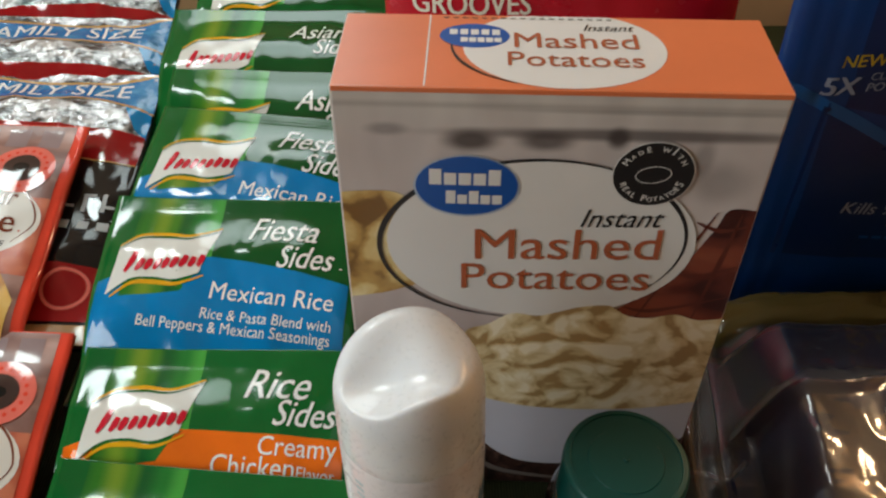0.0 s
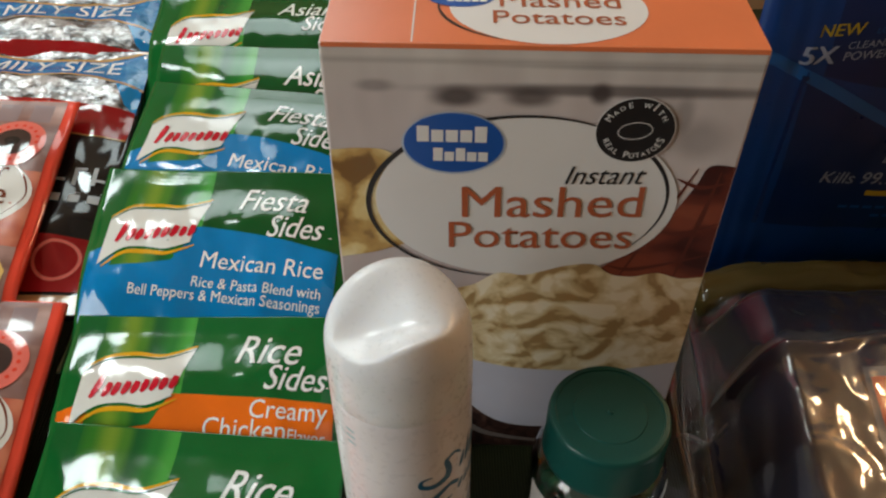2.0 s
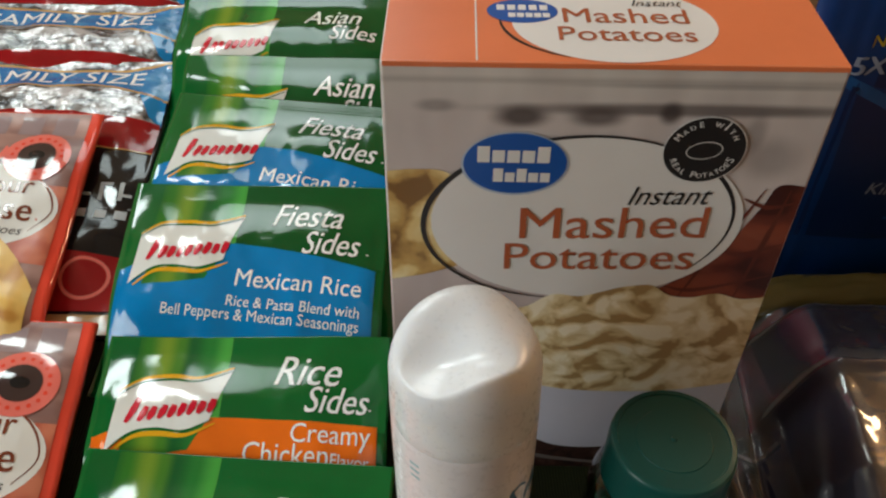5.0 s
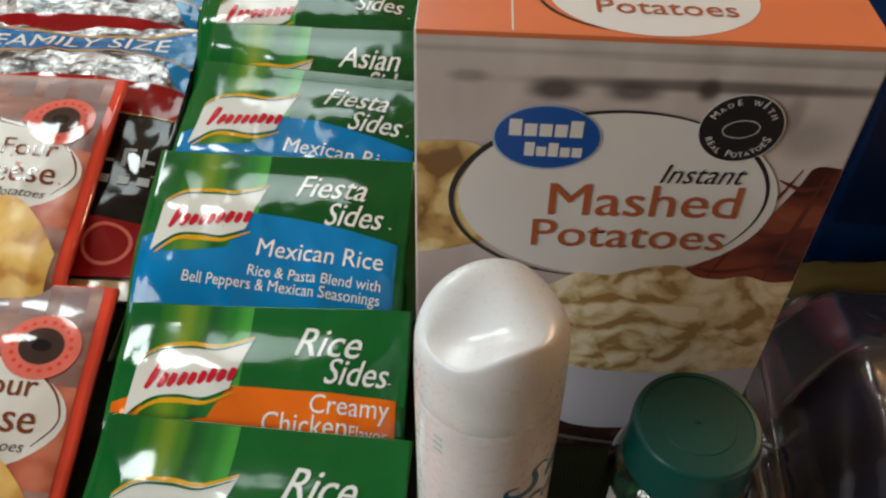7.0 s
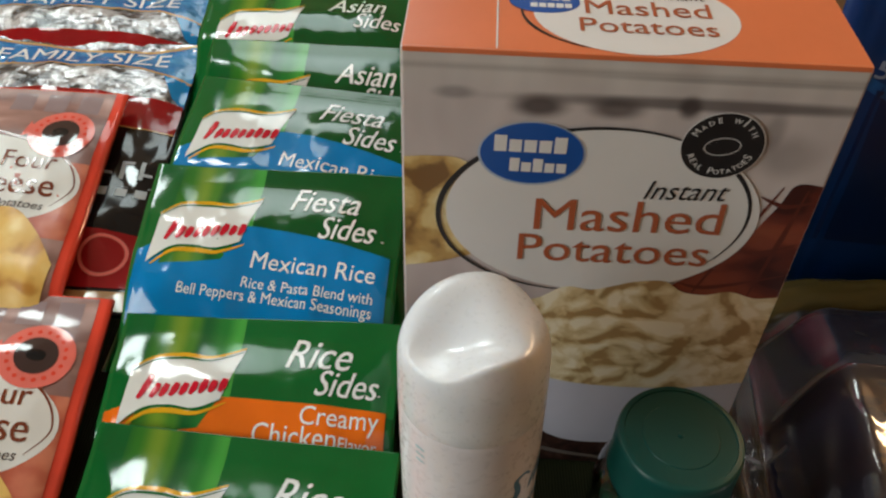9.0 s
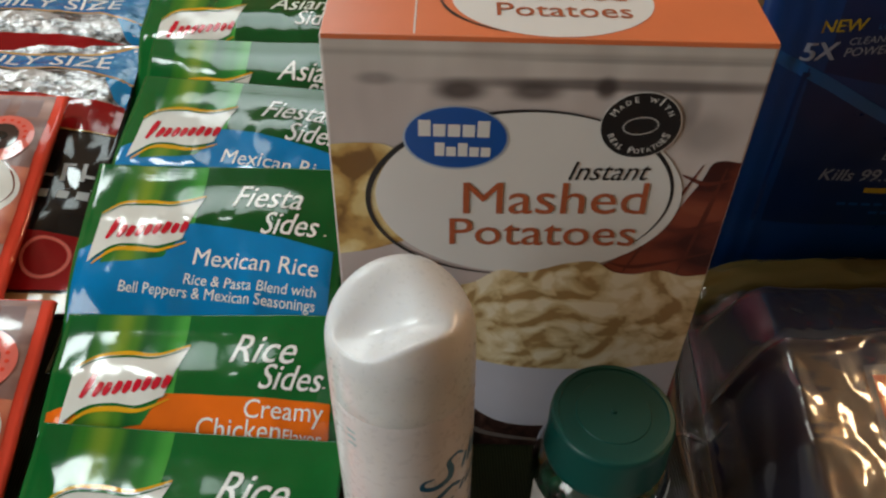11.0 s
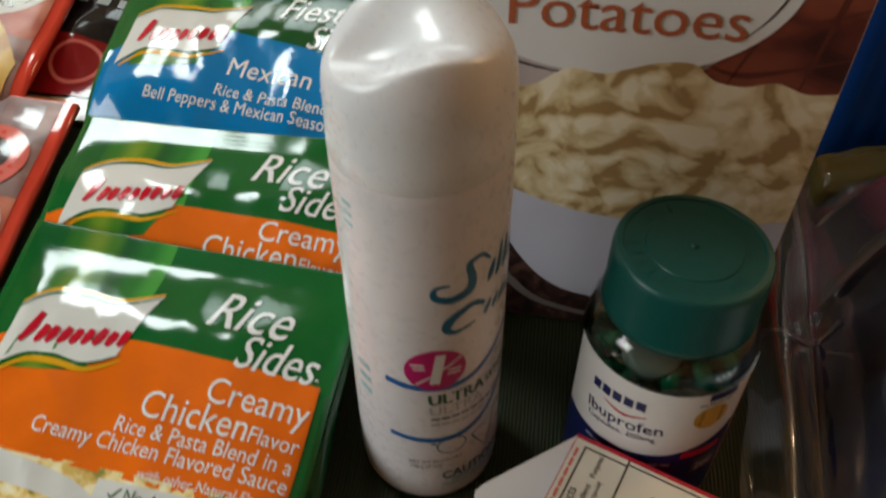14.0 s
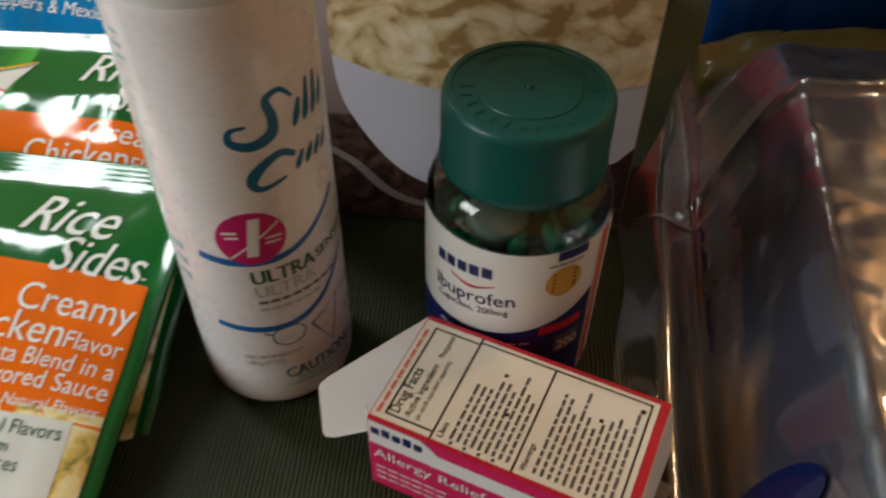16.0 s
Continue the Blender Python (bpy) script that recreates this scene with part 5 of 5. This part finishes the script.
    bent("tuck_flap", [(L, -W + 0.001, 0.001), (L + 0.006, -W + 0.002, 0.002), (L + 0.008, -0.006, 0.004), (L, -0.003, 0.001)])
    bent("closing_flap", [(L, -W + 0.001, H - 0.0006), (L + 0.0022, -W + 0.0015, H - 0.010), (L + 0.0035, -0.006, H - 0.014), (L, -0.001, H - 0.0006)])
    return t


allergy_box()


# ---- wipes pack and snack pack behind ----
def standing_pack(name, m, w, h, d, seed, material, label, category, ridges=0.0):
    t = thing(name, m, label, category)

    def front(x, z):
        e = max(0.0, 1 - abs(2 * x / w) ** 3) ** 0.6 * max(0.0, 1 - abs(2 * z / h - 1) ** 4) ** 0.6
        y = -d * 0.5 * e + 0.0018 * noise.noise(Vector((x * 22, z * 22, seed))) + 0.0008 * noise.noise(Vector((x * 60, z * 40, seed)))
        if ridges and x < -w / 2 + 0.034:
            y += ridges * math.sin((x + w / 2) * 2 * math.pi / 0.0095) * sstep(-w / 2 + 0.034 - x, 0, 0.008)
        return y
    n, k = 70, 50
    verts, faces = [], []
    for j in range(k + 1):
        for i in range(n + 1):
            x, z = -w / 2 + w * i / n, h * j / k
            verts.append((x, front(x, z), z))
    for j in range(k + 1):
        for i in range(n + 1):
            x, z = -w / 2 + w * i / n, h * j / k
            e = max(0.0, 1 - abs(2 * x / w) ** 3) ** 0.6 * max(0.0, 1 - abs(2 * z / h - 1) ** 4) ** 0.6
            verts.append((x, max(d * 0.5 * e, front(x, z) + 0.0006), z))
    o = (n + 1) * (k + 1)
    for j in range(k):
        for i in range(n):
            a = j * (n + 1) + i
            faces.append((a, a + 1, a + n + 2, a + n + 1))
            faces.append((o + a, o + a + n + 1, o + a + n + 2, o + a + 1))
    rim = list(range(n + 1)) + [j * (n + 1) + n for j in range(1, k + 1)] + [k * (n + 1) + i for i in range(n - 1, -1, -1)] + [j * (n + 1) for j in range(k - 1, 0, -1)]
    for q in range(len(rim)):
        a, b = rim[q], rim[(q + 1) % len(rim)]
        faces.append((a, o + a, o + b, b))
    link_mesh("film", verts, faces, material, t)
    return t, (lambda x, y: (x, front(x, y), y))


def wipes():
    w, h = 0.24, 0.225
    t, sf = standing_pack("wipes_pack", pose(0.285, 0.3600, 0.0, -3, 0, 0), w, h + 0.05, 0.03, 4.4, wipe_blue, "dark blue disinfecting wipes pack standing upright", "wipes pack", 0.0007)
    ox = -0.285

    def P(x, z):
        return (x + ox, z)
    st = 0.006
    lay("deep_panel", flat_bm([[P(0.188, 0.052), P(0.402, 0.052), P(0.402, 0.108)] + spline([P(0.402, 0.1), P(0.33, 0.105), P(0.264, 0.116), P(0.21, 0.143), P(0.190, 0.150)])[1:]]), sf, 0.0003, wipe_deep, t, step=st)
    lay("pale_arc", flat_bm((), [stroke(spline([P(0.160, 0.163), P(0.20, 0.146), P(0.24, 0.125), P(0.27, 0.113), P(0.33, 0.104), P(0.40, 0.1)]), 0.0065, 0.008, 0.0065)]), sf, 0.0005, wipe_arc, t, step=st)
    lay("deep_panel", flat_bm([[P(0.200, 0.150), P(0.402, 0.112), P(0.402, 0.265), P(0.200, 0.265)]]), sf, 0.00028, wipe_deep, t, step=st)
    lay("lettering", text_bm("NEW", *P(0.1925, 0.1705), 0.0215, 9, 0.25, 0.01), sf, 0.0007, wipe_yellow, t, step=st)
    lay("lettering", text_bm("LOOK", *P(0.2185, 0.1745), 0.011, 9, 0.25, 0.0), sf, 0.0007, wipe_arc, t, step=st)
    lay("lettering", text_bm("5X", *P(0.1865, 0.1555), 0.0175, 7, 0.25, 0.02, tall=1.0), sf, 0.0007, wipe_white, t, step=st)
    lay("lettering", text_bm("CLEANING", *P(0.2075, 0.1655), 0.0265, 9, 0.25, 0.0), sf, 0.0007, wipe_white, t, step=st)
    lay("lettering", text_bm("POWER", *P(0.2065, 0.1592), 0.0225, 8, 0.25, 0.005), sf, 0.0007, wipe_white, t, step=st)
    lay("lettering", text_bm("Disinfecting", *P(0.2465, 0.0985), 0.048, 0, 0.25, 0.005), sf, 0.0007, wipe_white, t, step=st)
    lay("lettering", text_bm("Kills 99.9% of", *P(0.2165, 0.0845), 0.062, 0, 0.25, 0.005), sf, 0.0007, wipe_white, t, step=st)
    lay("yellow_bar", flat_bm([[P(0.244, 0.0765), P(0.310, 0.0745), P(0.310, 0.0785), P(0.244, 0.0800)]]), sf, 0.0007, wipe_yellow, t, step=st)
    lay("small_print", flat_bm([[P(0.232 + k * 0.007, 0.0672), P(0.237 + k * 0.007, 0.0672), P(0.237 + k * 0.007, 0.0690), P(0.232 + k * 0.007, 0.0690)] for k in range(8)] + [[P(0.252 + k * 0.007, 0.0612), P(0.257 + k * 0.007, 0.0612), P(0.257 + k * 0.007, 0.0630), P(0.252 + k * 0.007, 0.0630)] for k in range(6)]), sf, 0.0007, wipe_arc, t)
    ring = ellipse(0.262 + ox, 0.1335, 0.0125, 0.0145, 36)
    lay("red_mark", flat_bm((), [stroke(ring + ring[:1], 0.008, 0.008)]), sf, 0.0007, wipe_red, t, step=st)
    return t


wipes()


def snack():
    t, sf = standing_pack("snack_pack", pose(0.066, 0.425, 0.0, -4, 0, 0), 0.196, 0.25, 0.05, 7.1, snack_red, "red snack bag standing behind the carton", "snack bag")
    lay("lettering", text_bm("GROOVES", -0.082, 0.168, 0.062, 2, 0, 0.015, tall=1.2), sf, 0.0006, card_cream, t, step=0.006)
    return t


snack()


# ---- bagged navy cover with an insert card ----
def bagged_item():
    t = thing("bagged_cover", pose(0.0, 0.0, 0), "folded navy nylon cover sealed in a clear plastic bag", "packaged cover")

    def slide(x, y):
        """The bundle lies a little askew."""
        return x - 0.1 * (y - 0.2)

    def top(x, y):
        """The height of the folded bundle: a long side flank, a flat top and a lower strip at the back."""
        u = slide(x, y)
        ex = sstep(u, 0.142, 0.170) * sstep(0.44 - u, 0, 0.02)
        ey = sstep(y, -0.06, -0.03) * sstep(0.314 - y, 0.0, 0.012)
        z = 0.060 - 0.010 * sstep(y, 0.250, 0.272) - 0.005 * sstep(y, 0.27, 0.31)
        z += 0.0026 * noise.noise(Vector((x * 20, y * 9, 2))) + 0.0010 * noise.noise(Vector((x * 70, y * 40, 6)))
        z -= 0.007 * math.exp(-((u - 0.151 + 0.01 * math.sin(y * 20)) / 0.0035) ** 2) * sstep(0.26 - y, 0, 0.05)
        return 0.002 + (z - 0.002) * (ex ** 0.7) * (ey ** 0.5)
    n, m = 80, 90
    verts, faces = [], []
    for j in range(m + 1):
        for i in range(n + 1):
            x, y = 0.142 + 0.1 * (-0.26 + 0.374 * j / m) + 0.298 * i / n, -0.06 + 0.374 * j / m
            verts.append((x, y, top(x, y)))
    for j in range(m):
        for i in range(n):
            a = j * (n + 1) + i
            faces.append((a, a + 1, a + n + 2, a + n + 1))
    o = len(verts)
    rim = list(range(n + 1)) + [j * (n + 1) + n for j in range(1, m + 1)] + [m * (n + 1) + i for i in range(n - 1, -1, -1)] + [j * (n + 1) for j in range(m - 1, 0, -1)]
    for q in rim:
        verts.append((verts[q][0], verts[q][1], 0.0005))
    for q in range(len(rim)):
        faces.append((rim[q], o + q, o + (q + 1) % len(rim), rim[(q + 1) % len(rim)]))
    faces.append(tuple(o + q for q in range(len(rim) - 1, -1, -1)))
    link_mesh("folded_cover", verts, faces, navy, t, "folded navy nylon")
    # printed insert under the film
    def tilt(x, y):
        return (x, y, top(x, y))
    lay("insert_card", flat_bm([[(0.184, -0.02), (0.330, -0.02), (0.330, 0.2390), (0.2065, 0.2390), (0.196, 0.17)]]), tilt, 0.0012, card_slate, t, "grey-blue insert card", step=0.008)
    lay("orange_panel", flat_bm([[(0.2015, 0.1805), (0.320, 0.1805), (0.320, 0.2325), (0.2085, 0.2325)]]), tilt, 0.0017, card_vermilion, t, step=0.008)
    lay("white_triangle", flat_bm([[(0.211, 0.2015), (0.262, 0.2015), (0.238, 0.228)]]), tilt, 0.0022, card_white, t, step=0.008)
    lay("name_print", flat_bm([oblong(0.2105 + k * 0.009, 0.2170 + k * 0.009, 0.1900, 0.1960) for k in range(5)] + [oblong(0.2105 + k * 0.007, 0.2150 + k * 0.007, 0.1850, 0.1867) for k in range(6)]), tilt, 0.0022, card_white, t)
    lay("grass_picture", flat_bm([[(0.190, -0.015), (0.325, -0.015), (0.325, 0.179), (0.2010, 0.179)]]), tilt, 0.0017, grass_card, t, "printed green grass", step=0.008)
    lay("lettering", text_bm("6-", 0.212, 0.135, 0.014, 0, 0, 0.02), tilt, 0.0022, card_white, t)

    # the clear bag: taut over the bundle, loose and creased round it
    def film(x, y):
        u = slide(x, y)
        over = sstep(u, 0.134, 0.150) * sstep(0.47 - u, 0, 0.03) * sstep(y, -0.10, -0.06)
        crease = (0.5 - abs(noise.noise(Vector((x * 26 + y * 12, y * 20 - x * 9, 11))))) * 0.0030 + (0.5 - abs(noise.noise(Vector((x * 62 - y * 30, y * 40 + x * 24, 3))))) * 0.0013 + (0.5 - abs(noise.noise(Vector((x * 130 + y * 60, y * 95 - x * 50, 9))))) * 0.0005
        pull = 0.0035 * math.exp(-((y - 0.252 - 0.1 * (x - 0.17) - 0.004 * math.sin(x * 90)) / 0.0035) ** 2)
        rest = 0.002 + 0.004 * (0.5 + noise.noise(Vector((x * 60, y * 9, 7)))) + 0.012 * math.exp(-((u - 0.128) / 0.008) ** 2) * (0.5 + 0.5 * noise.noise(Vector((y * 24, 2, 2))))
        tail = 0.028 * sstep(0.350 - y, 0.0, 0.03) * sstep(u, 0.13, 0.17)
        return max(0.0014, rest * (1 - over), (top(x, y) + 0.0018 + crease + pull) * over, tail * over)
    n, m = 230, 260
    verts, faces = [], []
    for j in range(m + 1):
        y = -0.10 + 0.455 * j / m
        edge = 0.112 + 0.1 * (y - 0.2) + 0.28 * max(0.0, y - 0.24) + 0.003 * noise.noise(Vector((y * 22, 5, 1)))
        for i in range(n + 1):
            x = edge + (0.472 - edge) * i / n
            verts.append((x, y, film(x, y)))
    for j in range(m):
        for i in range(n):
            a = j * (n + 1) + i
            faces.append((a, a + 1, a + n + 2, a + n + 1))
    bag = link_mesh("clear_bag", verts, faces, bag_film, t, "creased clear plastic bag")
    bag.visible_shadow = False
    over_film = lambda x, y: (x, y, film(x, y))
    lay("bag_seam", flat_bm([oblong(0.1205, 0.1520, 0.2352, 0.2376)]), over_film, 0.0008, seam_film, bag, "pale welded seam", step=0.003)
    lay("round_sticker", flat_bm([ellipse(0.1400, 0.1020, 0.0090, 0.0098)]), over_film, 0.0009, sticker_navy, t, "round dark navy sticker", step=0.004)
    return t


seam_film = clear_film("welded_bag_seam", (0.8, 0.78, 0.72, 1), 0.2, 60, 0.2, 0.001, 8.0, 0.5)
sticker_navy = printed("navy_sticker", lin(14, 22, 60), **FILM)
card_slate = printed("slate_card", lin(96, 108, 130), **CARD)
card_vermilion = printed("vermilion_card", lin(214, 76, 30), **CARD)
bagged_item()


# ---- yellow packet between the bag and the wipes ----
def packet():
    t = thing("yellow_packet", pose(0.268, 0.3325, 0.0), "soft yellow and green packet behind the plastic bag", "food packet")
    n, m = 60, 16
    verts, faces = [], []
    for j in range(m + 1):
        for i in range(n + 1):
            x, a = -0.11 + 0.22 * i / n, math.pi * j / m
            z = (0.036 + 0.005 * noise.noise(Vector((x * 22, 1, 5)))) * math.sin(a) ** 0.35 * (1 - abs(x / 0.11) ** 6 * 0.35)
            verts.append((x, -0.0135 * math.cos(a) + 0.002 * noise.noise(Vector((x * 40, a, 3))), z + (0.004 * noise.noise(Vector((x * 30, a * 2.5, 8))) + 0.003 * (0.5 - abs(noise.noise(Vector((x * 70, a * 4, 2)))))) * math.sin(a)))
    for j in range(m):
        for i in range(n):
            a = j * (n + 1) + i
            faces.append((a, a + 1, a + n + 2, a + n + 1))
    for i0 in (0, n):
        faces.append(tuple(j * (n + 1) + i0 for j in range(m + 1)))
    link_mesh("film", verts, faces, printed("dull_yellow_film", lin(88, 76, 40), **FILM), t)
    part("green_patch", box_bm(0.0, 0.08, -0.007, 0.008, 0.033, 0.0395, 0.003), green_film, t, "green printed patch", smooth=True)
    return t


packet()
